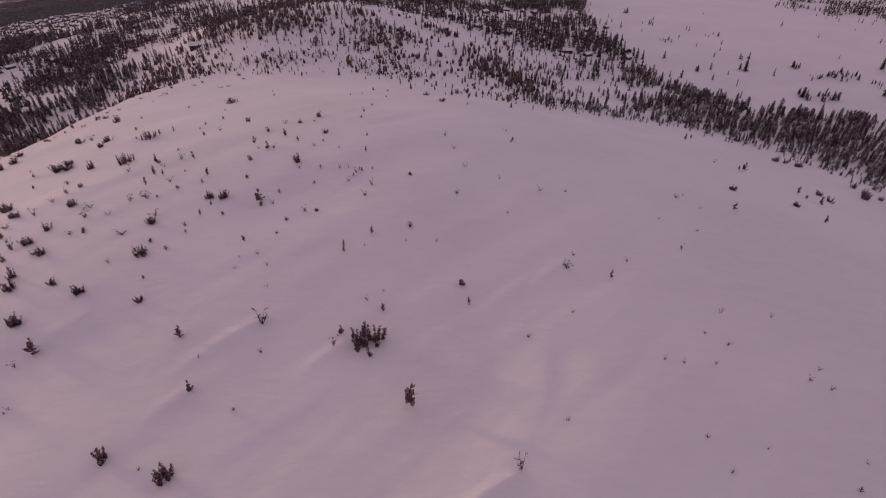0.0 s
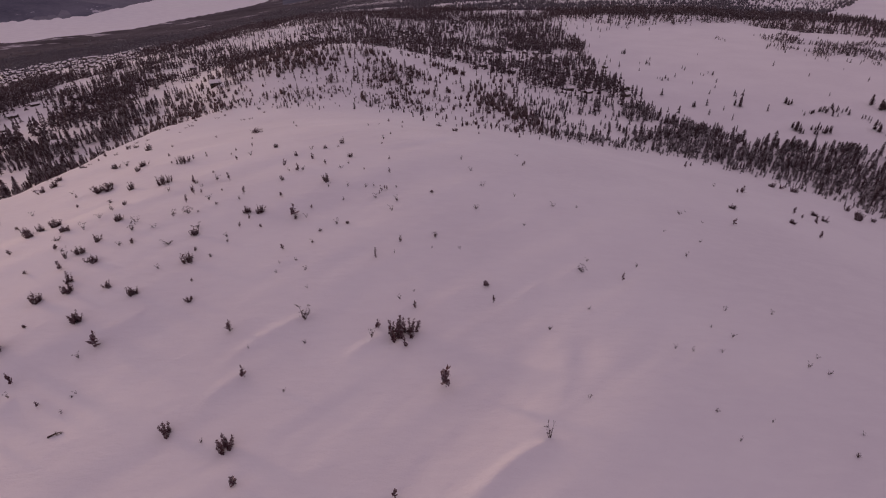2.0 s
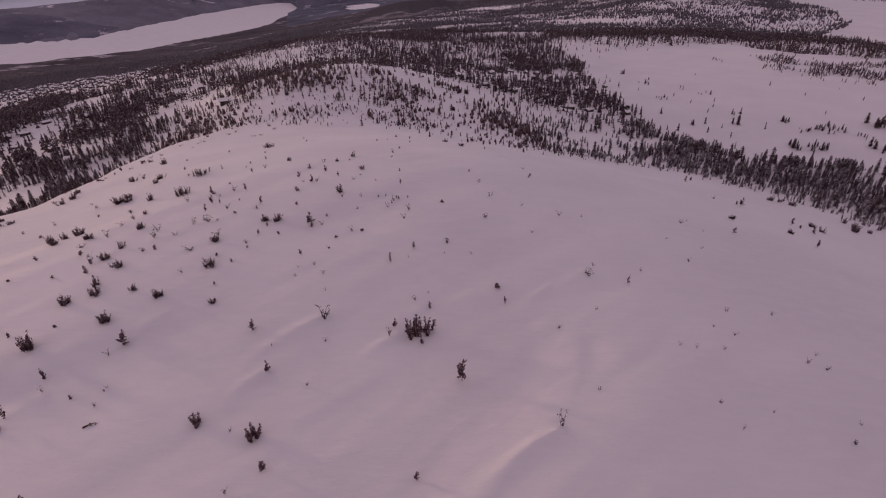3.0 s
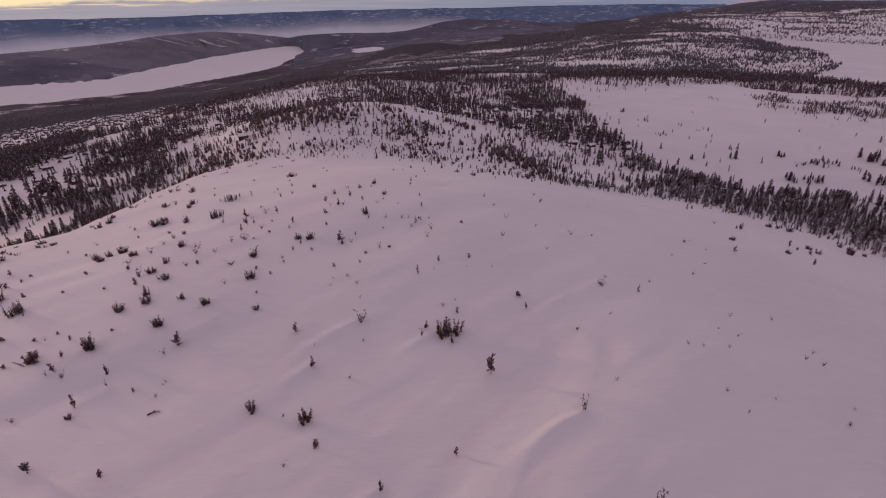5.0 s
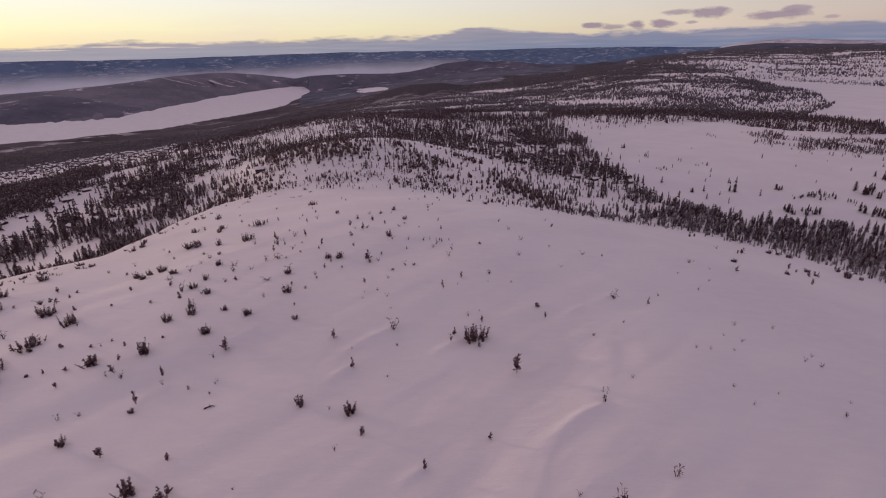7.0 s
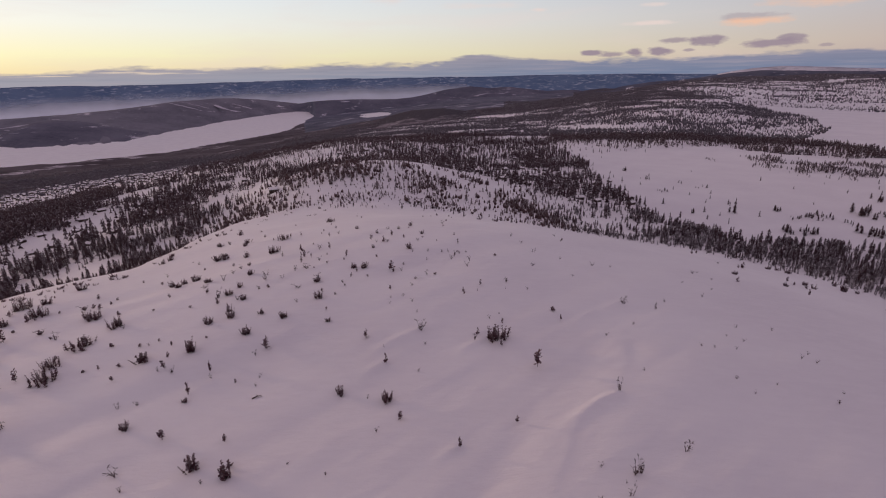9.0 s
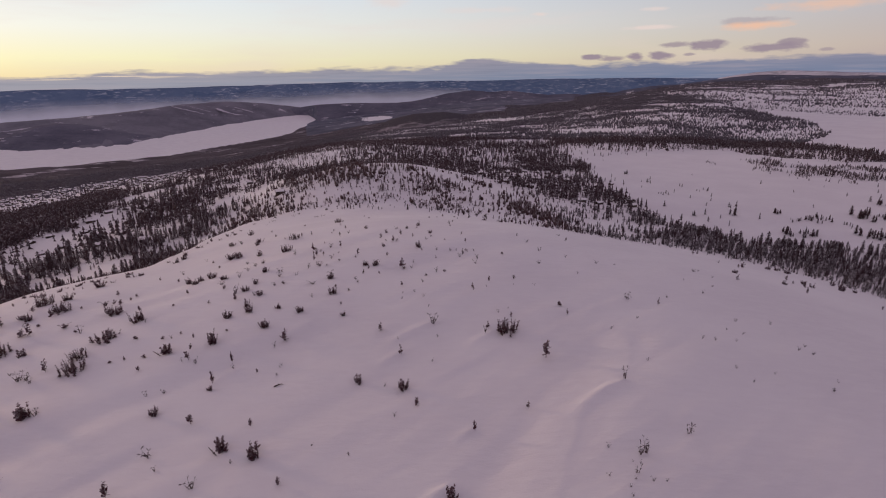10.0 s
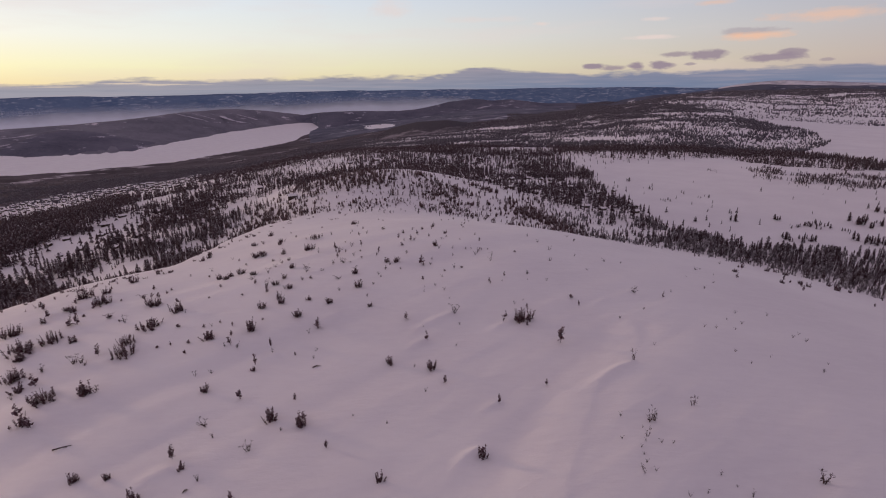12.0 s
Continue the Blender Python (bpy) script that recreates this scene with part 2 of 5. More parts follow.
TWIG = timber_material("bare_birch_twig", (0.040, 0.024, 0.026), (0.105, 0.070, 0.072))
TIMBER = timber_material("dark_stained_logs", (0.030, 0.020, 0.016), (0.075, 0.050, 0.038))
PALE_TIMBER = timber_material("weathered_boards", (0.07, 0.052, 0.045), (0.16, 0.125, 0.105))
STONE = timber_material("chimney_stone", (0.10, 0.095, 0.09), (0.22, 0.21, 0.20))
GLASS = Shade("window_glass").done((0.02, 0.022, 0.026), 0.08, 0.5)
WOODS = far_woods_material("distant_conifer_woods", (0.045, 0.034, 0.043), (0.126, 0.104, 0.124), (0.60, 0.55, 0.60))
# bluer copy of WOODS with the haze of distance in its base colour
HAZY_WOODS = far_woods_material("hazed_conifer_woods", (0.064, 0.068, 0.102), (0.170, 0.172, 0.225), (0.58, 0.57, 0.65))
MIST = mist_material()


# ---- making meshes ----
def link_mesh(name, verts, faces, material, parent=None, label=""):
    me = bpy.data.meshes.new(name)
    me.from_pydata([tuple(v) for v in verts], [], [tuple(f) for f in faces])
    me.materials.append(material)
    ob = new(name, me)
    ob.parent = parent
    if label:
        ob["label"] = label
    return ob


def array_mesh(name, verts, tris):
    """A mesh from numpy arrays of corners and triangles."""
    me = bpy.data.meshes.new(name)
    me.vertices.add(len(verts))
    me.vertices.foreach_set("co", np.ascontiguousarray(verts, np.float32).ravel())
    me.loops.add(3 * len(tris))
    me.loops.foreach_set("vertex_index", np.ascontiguousarray(tris, np.int32).ravel())
    me.polygons.add(len(tris))
    me.polygons.foreach_set("loop_start", np.arange(0, 3 * len(tris), 3, dtype=np.int32))
    me.update(calc_edges=True)
    return me


def part(name, bm, material, parent, label=""):
    me = bpy.data.meshes.new(name)
    bm.to_mesh(me)
    bm.free()
    me.materials.append(material)
    ob = new(name, me)
    ob.parent = parent
    if label:
        ob["label"] = label
    return ob


def height_at(x, y):
    return float(ground_height(np.array([x]), np.array([y]))[0])


# ---- the lie of the land ----
def lattice_noise(x, y, seed):
    """Smooth value noise between 0 and 1 on a unit lattice."""
    xi, yi = np.floor(x).astype(np.int64), np.floor(y).astype(np.int64)
    u, v = x - xi, y - yi
    u, v = u * u * u * (u * (6 * u - 15) + 10), v * v * v * (v * (6 * v - 15) + 10)

    def corner(i, j):
        n = (i * 374761393 + j * 668265263 + seed * 144665) & 0x7FFFFFFF
        n = ((n ^ (n >> 13)) * 1274126177) & 0x7FFFFFFF
        n = ((n ^ (n >> 16)) * 69069) & 0x7FFFFFFF
        return (n & 0xFFFF) / 65535.0

    low = corner(xi, yi) * (1 - u) + corner(xi + 1, yi) * u
    high = corner(xi, yi + 1) * (1 - u) + corner(xi + 1, yi + 1) * u
    return low * (1 - v) + high * v


def fractal(x, y, size, seed, octaves=4):
    total, weight, gain = 0.0, 0.0, 1.0
    for k in range(octaves):
        total = total + gain * lattice_noise(x / size * 2**k + 13.7 * k, y / size * 2**k - 7.3 * k, seed + k)
        weight, gain = weight + gain, gain * 0.5
    return total / weight


def ease(a, b, v):
    s = np.clip((v - a) / (b - a), 0, 1)
    return s * s * (3 - 2 * s)


# Rounded swells of the fell and of the land at its foot: x, y, radius, height.
SWELLS = [
    (0, -250, 220, 26.6),
    (-220, -80, 180, -22.9),
    (230, -80, 170, -12.4),
    (0, 0, 110, 32.5),
    (-110, 60, 90, 10.7),
    (110, 60, 90, 8.2),
    (-60, 90, 60, 1.9),
    (55, 80, 60, 7.5),
    (0, 80, 50, -9.2),
    (0, 140, 60, 13.9),
    (-60, 150, 60, 6.2),
    (65, 150, 60, 2.8),
    (-110, 200, 90, 11.6),
    (25, 185, 40, 2.2),
    (100, 210, 75, 5.1),
    (-30, 310, 65, 25.1),
    (-60, 420, 100, 18.8),
    (90, 310, 110, -7.7),
    (-180, 320, 130, 1.8),
    (-100, 400, 130, -5.2),
    (20, 420, 130, 2.2),
    (230, 250, 130, 6.3),
    (-300, 250, 150, -13.1),
    (-112, 112, 22, 3.7),
    (-118, 95, 25, 1.4),
    (-78, 88, 18, 1.1),
    (-76, 218, 20, 2.0),
    (-62, 135, 14, -2.1),
    (-125, 140, 25, 2.0),
]

# Heights of the wider country, by bearing from the fell and by distance.
BEARINGS = (-60, -40, -28, -18, -8, 2, 10, 18, 26, 34, 60)
DISTANCES = (420, 650, 1000, 1500, 2100, 2900, 3800, 4900)
COUNTRY = (
    (-51, -79, -117, -174, -212, -204, -188, -196),
    (-48, -84, -123, -177, -219, -189, -155, -186),
    (-40, -64, -106, -169, -223, -200, -148, -165),
    (-25, -41, -86, -142, -195, -220, -194, -174),
    (-15, -30, -63, -91, -129, -179, -204, -191),
    (-35, -34, -54, -74, -92, -110, -120, -137),
    (-44, -39, -51, -59, -72, -95, -115, -130),
    (-39, -43, -36, -21, -32, -70, -98, -108),
    (-40, -46, -30, -7, 0, -7, -12, -12),
    (-40, -43, -49, -44, -18, -1, 0, -4),
    (-43, -38, -41, -47, -34, -18, -2, 2),
)


def spline_weights(count, u):
    u = np.clip(u, 0, count - 1)
    i = np.minimum(u.astype(int), count - 2)
    f = u - i
    w = ((1 - f) ** 3 / 6, (3 * f**3 - 6 * f**2 + 4) / 6, (-3 * f**3 + 3 * f**2 + 3 * f + 1) / 6, f**3 / 6)
    return [(np.clip(i + k - 1, 0, count - 1), w[k]) for k in range(4)]


def country(x, y):
    r, a = np.hypot(x, y), np.degrees(np.arctan2(x, y))
    table = np.array(COUNTRY, float)
    rows = spline_weights(len(BEARINGS), np.interp(a, BEARINGS, np.arange(len(BEARINGS))))
    cols = spline_weights(len(DISTANCES), np.interp(r, DISTANCES, np.arange(len(DISTANCES))))
    z = 0.0
    for i, wi in rows:
        for j, wj in cols:
            z = z + wi * wj * table[i, j]
    return z


# The middle line of the long frozen lake: x, y, half its width.
LAKE_LINE = [(-2600, 1450, 420), (-2000, 1640, 330), (-1540, 1745, 235), (-1278, 1816, 195), (-1100, 1985, 200), (-1025, 2230, 215), (-1006, 2650, 268), (-990, 3043, 240), (-985, 3558, 175), (-955, 3980, 50)]
LAKE_LEVEL, BOG_LEVEL = -205.0, -40.0


POND = (-331, 2850, -155.0)


def pond_edge(x, y):
    """Over 0 on the narrow lake in the far woods."""
    return 1 - np.hypot((x - POND[0] - 0.12 * (y - POND[1])) / 72, (y - POND[1]) / 170) + 0.6 * (fractal(x, y, 110, 161, 3) - 0.5)


def lake_depth(x, y):
    """How far inside the shore of the long lake a place lies, in half widths: over 0 is water."""
    best = np.full(np.shape(x), -9.0)
    for (ax, ay, aw), (bx, by, bw) in zip(LAKE_LINE, LAKE_LINE[1:]):
        f = np.clip(((x - ax) * (bx - ax) + (y - ay) * (by - ay)) / ((bx - ax) ** 2 + (by - ay) ** 2), 0, 1)
        d = np.hypot(x - ax - f * (bx - ax), y - ay - f * (by - ay))
        best = np.maximum(best, 1 - d / (aw + f * (bw - aw)))
    return best + 0.35 * (fractal(x, y, 420, 51, 4) - 0.5)


def tarn(x, y):
    """Over 0 on the ice of the smaller lake beyond the bog."""
    shore = np.interp(y, [470, 510, 534, 590, 631, 652, 753, 943, 1081, 1264, 1330], [900, 520, 455, 450, 440, 461, 562, 650, 685, 737, 900])
    far = np.interp(x, [700, 737, 780, 800, 844, 1000, 1500], [1300, 1264, 1193, 1097, 1011, 820, 600])
    return np.minimum((x - shore) / 60, (far - y) / 60) + 0.9 * (fractal(x, y, 130, 61, 3) - 0.5)


def bog(x, y):
    """Over 0 on the open bog at the foot of the fell."""
    left = np.interp(y, [140, 185, 223, 243, 290, 354, 435, 520, 560], [430, 305, 202, 157, 131, 140, 137, 141, 150])
    far = np.interp(x, [140, 220, 309, 345, 420, 600], [558, 580, 592, 535, 490, 430])
    wander = fractal(x, y, 45, 71, 3) - 0.5
    return np.minimum((x - left) / 20 + 1.4 * wander, (far - y) / 20 + 1.6 * wander)


def fell_edge(x, y):
    """1 at the tree line round the bare fell, less than 1 inside it."""
    reach = np.interp(np.degrees(np.arctan2(x, y - 60)), [-180, -90, -61, -48, -42, -37, -33, -26, -12, -3, 4, 10, 18, 25, 32, 38, 42, 48, 52, 56, 66, 90, 180], [120, 114, 125, 128, 126, 134, 152, 174, 186, 183, 172, 154, 150, 149, 162, 169, 169, 165, 159, 154, 146, 132, 120])
    return np.hypot(x, y - 60) / reach + 0.07 * (fractal(x, y, 22, 81, 3) - 0.5)


# Drifts behind single trees: x, y, length, height.
TAILS = [(2.0, 88.4, 13, 0.30), (28.3, 68.9, 15, 0.31), (4.5, 52.0, 6, 0.35), (38.4, 98.2, 7, 0.12), (32, 93.5, 7, 0.12), (12.0, 84.5, 7, 0.28), (-19.5, 91.0, 7, 0.3), (-2.8, 79.6, 6, 0.25), (-28, 78.5, 6, 0.25), (-33, 52.3, 6, 0.3), (7.5, 61, 5, 0.2)]


def bank_line(y):
    return np.interp(y, [20, 43, 47, 56, 62, 67, 70, 73.5, 79, 83, 88, 100], [2, 11.4, 13.4, 17.4, 20.6, 24.0, 27.0, 29.6, 31.6, 32.6, 34.5, 42])


def ground_height(x, y):
    x, y = np.asarray(x, float), np.asarray(y, float)
    r = np.hypot(x, y)
    near = np.full(np.shape(x), -42.0)
    for cx, cy, size, h in SWELLS:
        near = near + h * np.exp(-((x - cx) ** 2 + (y - cy) ** 2) / (2 * size**2))
    away = ease(380, 560, r)
    z = near * (1 - away) + country(x, y) * away
    # rough country: small hills that grow with the distance
    z = z + away * (fractal(x, y, 260, 5) - 0.5) * np.clip(r / 90, 0, 24)
    z = z + ease(150, 320, r) * (fractal(x, y, 60, 9, 3) - 0.5) * 5.0
    flat = np.maximum(ease(-0.8, 0.3, bog(x, y)), ease(-1.6, 0.2, tarn(x, y)))
    z = z + flat * (BOG_LEVEL - z)
    z = z + ease(-0.05, 0.05, tarn(x, y)) * -1.5
    lake = lake_depth(x, y)
    z = z + ease(-0.5, 0.05, lake) * (LAKE_LEVEL + 1.0 - z)
    z = np.where((x < 0) & (r > 1200), np.maximum(z, LAKE_LEVEL + 1.5), z)
    z = z - 6.0 * ease(0.0, 0.12, lake)
    pond = pond_edge(x, y)
    z = z + ease(-1.2, 0.0, pond) * (POND[2] - z)
    # the far shore of the long lake runs on level to the hills behind it
    a = np.degrees(np.arctan2(x, y))
    over = ease(0, 150, r - np.interp(a, [-60, -40, -31, -24, -19, -14, -9, -6], [2350, 2380, 2330, 2650, 3350, 3950, 4250, 9000]))
    z = z + over * (np.minimum(z, LAKE_LEVEL - 3) - z)
    # the western brow falls away steeply into the trees
    brow, side = fell_edge(x, y), np.degrees(np.arctan2(x, y - 60))
    z = z - 4.2 * ease(0.985, 1.12, brow) * ease(1.85, 1.30, brow) * ease(-100, -80, side) * ease(-16, -27, side)
    # wind-packed drifts on the fell
    fell = 1 - ease(0.9, 1.25, np.hypot(x / 125, (y - 60) / 155))
    along, across = 0.80 * x + 0.60 * y, -0.60 * x + 0.80 * y
    z = z + fell * (0.9 * (fractal(along / 2.6, across, 13, 21, 3) - 0.5) + 0.22 * (fractal(along / 3.5, across, 3.2, 31, 3) - 0.5))
    # stepped snow ledges on the side towards the sunset
    ledge = ease(-5, -45, x) * fell
    z = z + ledge * 1.5 * (np.abs(2 * fractal(along / 3.5, across, 24, 41, 2) - 1) - 0.4)
    # the long snow bank whose face is turned to the low light
    s = x - bank_line(y) + 1.6 * (fractal(x, y, 10, 91, 3) - 0.5)
    tall = 0.72 * ease(94, 72, y) * ease(15, 35, y)
    z = z + tall * (ease(-8 + 2 * ease(68, 76, y), 0.8, s) + 0.35 * ease(0, 7, s) - 0.45 * ease(8, 24, s) - 0.45) + 0.04 * tall * np.exp(-((s - 0.3) / 0.7) ** 2)
    z = z - 0.17 * np.exp(-((x - 34.2) / 1.7) ** 2 - ((y - 80) / 2.6) ** 2)
    # drift tails in the lee of single trees
    for tx, ty, long, h in TAILS:
        u, v = -(0.72 * (x - tx) + 0.69 * (y - ty)), -0.69 * (x - tx) + 0.72 * (y - ty)
        v = v - 0.085 * long * np.sin(math.pi * np.clip(u / long, 0, 1))
        z = z + h * ease(-0.5, 0.8, u) * ease(long, 0.15 * long, u) * np.exp(-((v / (0.55 + 0.05 * np.clip(u, 0, 20))) ** 2))
    return z


# ---- ground ----
# The cottage village on the western slope: its near and far edge by bearing.
VILLAGE_BEARINGS, VILLAGE_NEAR, VILLAGE_FAR = (-44, -40, -37, -33.6, -30, -26, -21), (580, 600, 650, 690, 645, 620, 540), (880, 950, 1090, 1040, 900, 790, 700)


def in_village(x, y):
    r, a = np.hypot(x, y), np.degrees(np.arctan2(x, y))
    near, far = np.interp(a, VILLAGE_BEARINGS, VILLAGE_NEAR), np.interp(a, VILLAGE_BEARINGS, VILLAGE_FAR)
    return ease(-0.02, 0.04, r / near - 1) * ease(0.0, 0.06, far / r - 1)


# Open glades among the trees: from and to, half width.
GLADES = ((-45, 850, 25, 850, 14), (125, 1368, 172, 1310, 40), (88, 704, 144, 720, 16), (28, 842, 108, 876, 22), (-117, 832, -63, 823, 25), (-245, 406, -207, 436, 16), (-202, 284, -190, 318, 5), (-203, 257, -191, 274, 5), (-190, 339, -154, 323, 9), (-167, 397, -142, 390, 9), (-125, 191, -130, 217, 5), (86, 262, 116, 262, 10), (95, 326, 112, 316, 9), (122, 316, 145, 319, 8), (137, 393, 148, 392, 8), (203, 871, 278, 794, 16), (100, 728, 141, 738, 10), (398, 1114, 421, 1083, 25), (474, 1189, 497, 1156, 25), (542, 1122, 657, 1202, 20))


def woods_density(x, y):
    """Conifers to the square metre."""
    r, a = np.hypot(x, y), np.degrees(np.arctan2(x, y))
    small, wide = fractal(x, y, 55, 101, 3), fractal(x, y, 190, 111, 3)
    d = 0.006 + 0.036 * ease(0.34, 0.60, small) * ease(0.26, 0.52, wide)
    d = d + 0.026 * ease(-60, -120, x) * ease(620, 480, r) * ease(0.30, 0.58, small)
    d = d + (0.020 * ease(430, 330, r) + 0.075 * ease(1.75, 1.10, fell_edge(x, y))) * ease(-45, -80, x) * ease(0.22, 0.45, small)
    d = d + (0.034 + 0.050 * ease(-31, -35, a)) * ease(-130, -190, x) * ease(620, 520, r) * ease(0.34, 0.56, small)
    # open wood on the knoll ahead, dense stands beyond and to the sides
    d = d + 0.20 * np.exp(-((x + 20) ** 2 + (y - 305) ** 2) / (2 * 75**2)) * ease(0.38, 0.56, fractal(x, y, 26, 105, 3))
    d = d + 0.120 * np.exp(-((x - 75) ** 2 / (2 * 62**2) + (y - 440) ** 2 / (2 * 110**2))) * ease(0.3, 0.6, small)
    d = d * (1 - 0.45 * ease(-17, -11, a) * ease(6, 2, a) * ease(300, 345, r) * ease(680, 590, r))
    flank = ease(22, 60, x) * ease(340, 270, y + 0.6 * np.maximum(60 - x, 0))
    thick = fractal(x, y, 24, 106, 3)
    edge = fell_edge(x, y)
    strip = 0.150 * ease(1.03, 1.09, edge) * ease(1.48, 1.34, edge) * ease(26, 56, x) * ease(0.26, 0.42, thick)
    shore = 0.105 * ease(104, 128, x) * ease(0.28, 0.44, thick)
    d = d * (1 - flank) + flank * (0.038 + 0.020 * ease(85, 55, x) + 0.090 * ease(0.42, 0.56, thick) + np.maximum(strip, shore))
    d = d + 0.075 * ease(-70, -105, x) * ease(310, 250, y) * ease(0.33, 0.50, small)
    # the cottage field on the western slope, and the dark belt before it
    belt = fractal(x, y, 90, 107, 3) - 0.5
    d = d + 0.07 * ease(8, 12, a) * ease(690, 715, r + 60 * belt) * ease(825, 790, r + 60 * belt)
    d = d + 0.025 * ease(-28, -22, a) * ease(10, 6, a) * ease(640, 700, r + 60 * belt) * ease(1000, 850, r)
    d = d + 0.014 * ease(7, 11, a) * ease(26, 20, a) * ease(840, 900, r) * ease(0.3, 0.5, small)
    d = d + 0.09 * ease(-33, -37, a) * ease(380, 430, r) * ease(620, 560, r)
    d = d + 0.018 * ease(8, 13, a) * ease(610, 700, r) * ease(0.30, 0.46, fractal(x, y, 30, 117, 3))
    d = d * (1 - 0.55 * ease(-5, -3, a) * ease(7, 5, a) * ease(950, 1050, r) * ease(1450, 1380, r))
    d = d + 0.018 * ease(-24, -18, a) * ease(11, 7, a) * ease(850, 1000, r)
    d = d * (1 - 0.75 * ease(1000, 1150, r) * ease(-8, -12, a))
    field = in_village(x, y) * ease(-19, -31, a)
    first = np.interp(a, VILLAGE_BEARINGS, VILLAGE_NEAR)
    d = d * (1 - 0.15 * ease(-35, -32, a) * ease(-20, -24, a) * ease(300, 350, r) * ease(680, 620, r))
    d = d + 0.30 * ease(-30, -34, a) * ease(0.66 - 0.06 * ease(-34, -38, a), 0.72, r / first + 0.2 * belt) * ease(0.99, 0.94, r / first + 0.2 * belt)
    d = d * (1 - 0.72 * field)
    d = d + 0.010 * ease(1000, 1200, r) * ease(-6, -16, a)
    d = d + 0.024 * ease(480, 600, r) * ease(1000, 850, r) * ease(16, 8, a) * ease(-26, -12, a)
    d = d + 0.04 * ease(-0.7, -0.1, lake_depth(x, y))
    d = d * (1 - 0.6 * ease(23, 29, a) * ease(1250, 1400, r))
    late = 80 * ease(-60, -20, x)
    d = d * (1 + 0.65 * ease(300 + late, 420 + late, r))
    d = d * (1 - 0.6 * ease(700, 900, r) * ease(6, 12, a) * ease(0.54, 0.66, fractal(x, y, 300, 151, 4))) * (1 + 0.25 * ease(8, 14, a) * ease(600, 700, r))
    ragged = 12 * (fractal(x, y, 20, 125, 3) - 0.5)
    for ax, ay, bx, by, half in GLADES:
        f = np.clip(((x - ax) * (bx - ax) + (y - ay) * (by - ay)) / ((bx - ax) ** 2 + (by - ay) ** 2), 0, 1)
        d = d * (0.08 + 0.92 * ease(half * 0.7, half * 1.5, np.hypot(x - ax - f * (bx - ax), y - ay - f * (by - ay)) + ragged))
    d = d * (1 + ease(470, 380, r) * (ease(22, 0, x) * (0.35 + 1.35 * ease(0.40, 0.60, fractal(x, y, 15, 127, 2))) - ease(22, 0, x)))
    edge = fell_edge(x, y)
    d = d + 0.08 * ease(0.99, 1.05, edge) * ease(1.42, 1.22, edge) * ease(-55, -85, x) * ease(0.34, 0.48, fractal(x, y, 20, 129, 2))
    ahead = ease(-60, -25, x) * ease(75, 40, x)
    d = np.where(edge < 1.12, np.maximum(d, 0.030 * ahead), d)
    d = d * ease(0.985 - 0.13 * ahead, 1.05, edge)
    open_bog = ease(-0.1, 0.3, bog(x, y))
    finger = ease(0.40, 0.52, fractal(x, y, 22, 121, 3)) * ease(1.15, 0.75, np.hypot((x - 375) / 90, (y - 462) / 85))
    d = d * (1 - open_bog) + open_bog * (0.00030 + 0.0030 * ease(60, 20, x - np.interp(y, [250, 313, 383, 560], [178, 146, 150, 150])) + 0.16 * finger)
    d = d * (1 - ease(-0.12, 0.0, pond_edge(x, y))) * (1 - ease(-0.15, 0.0, tarn(x, y))) * (1 - ease(-0.02, 0.0, lake_depth(x, y)))
    return d


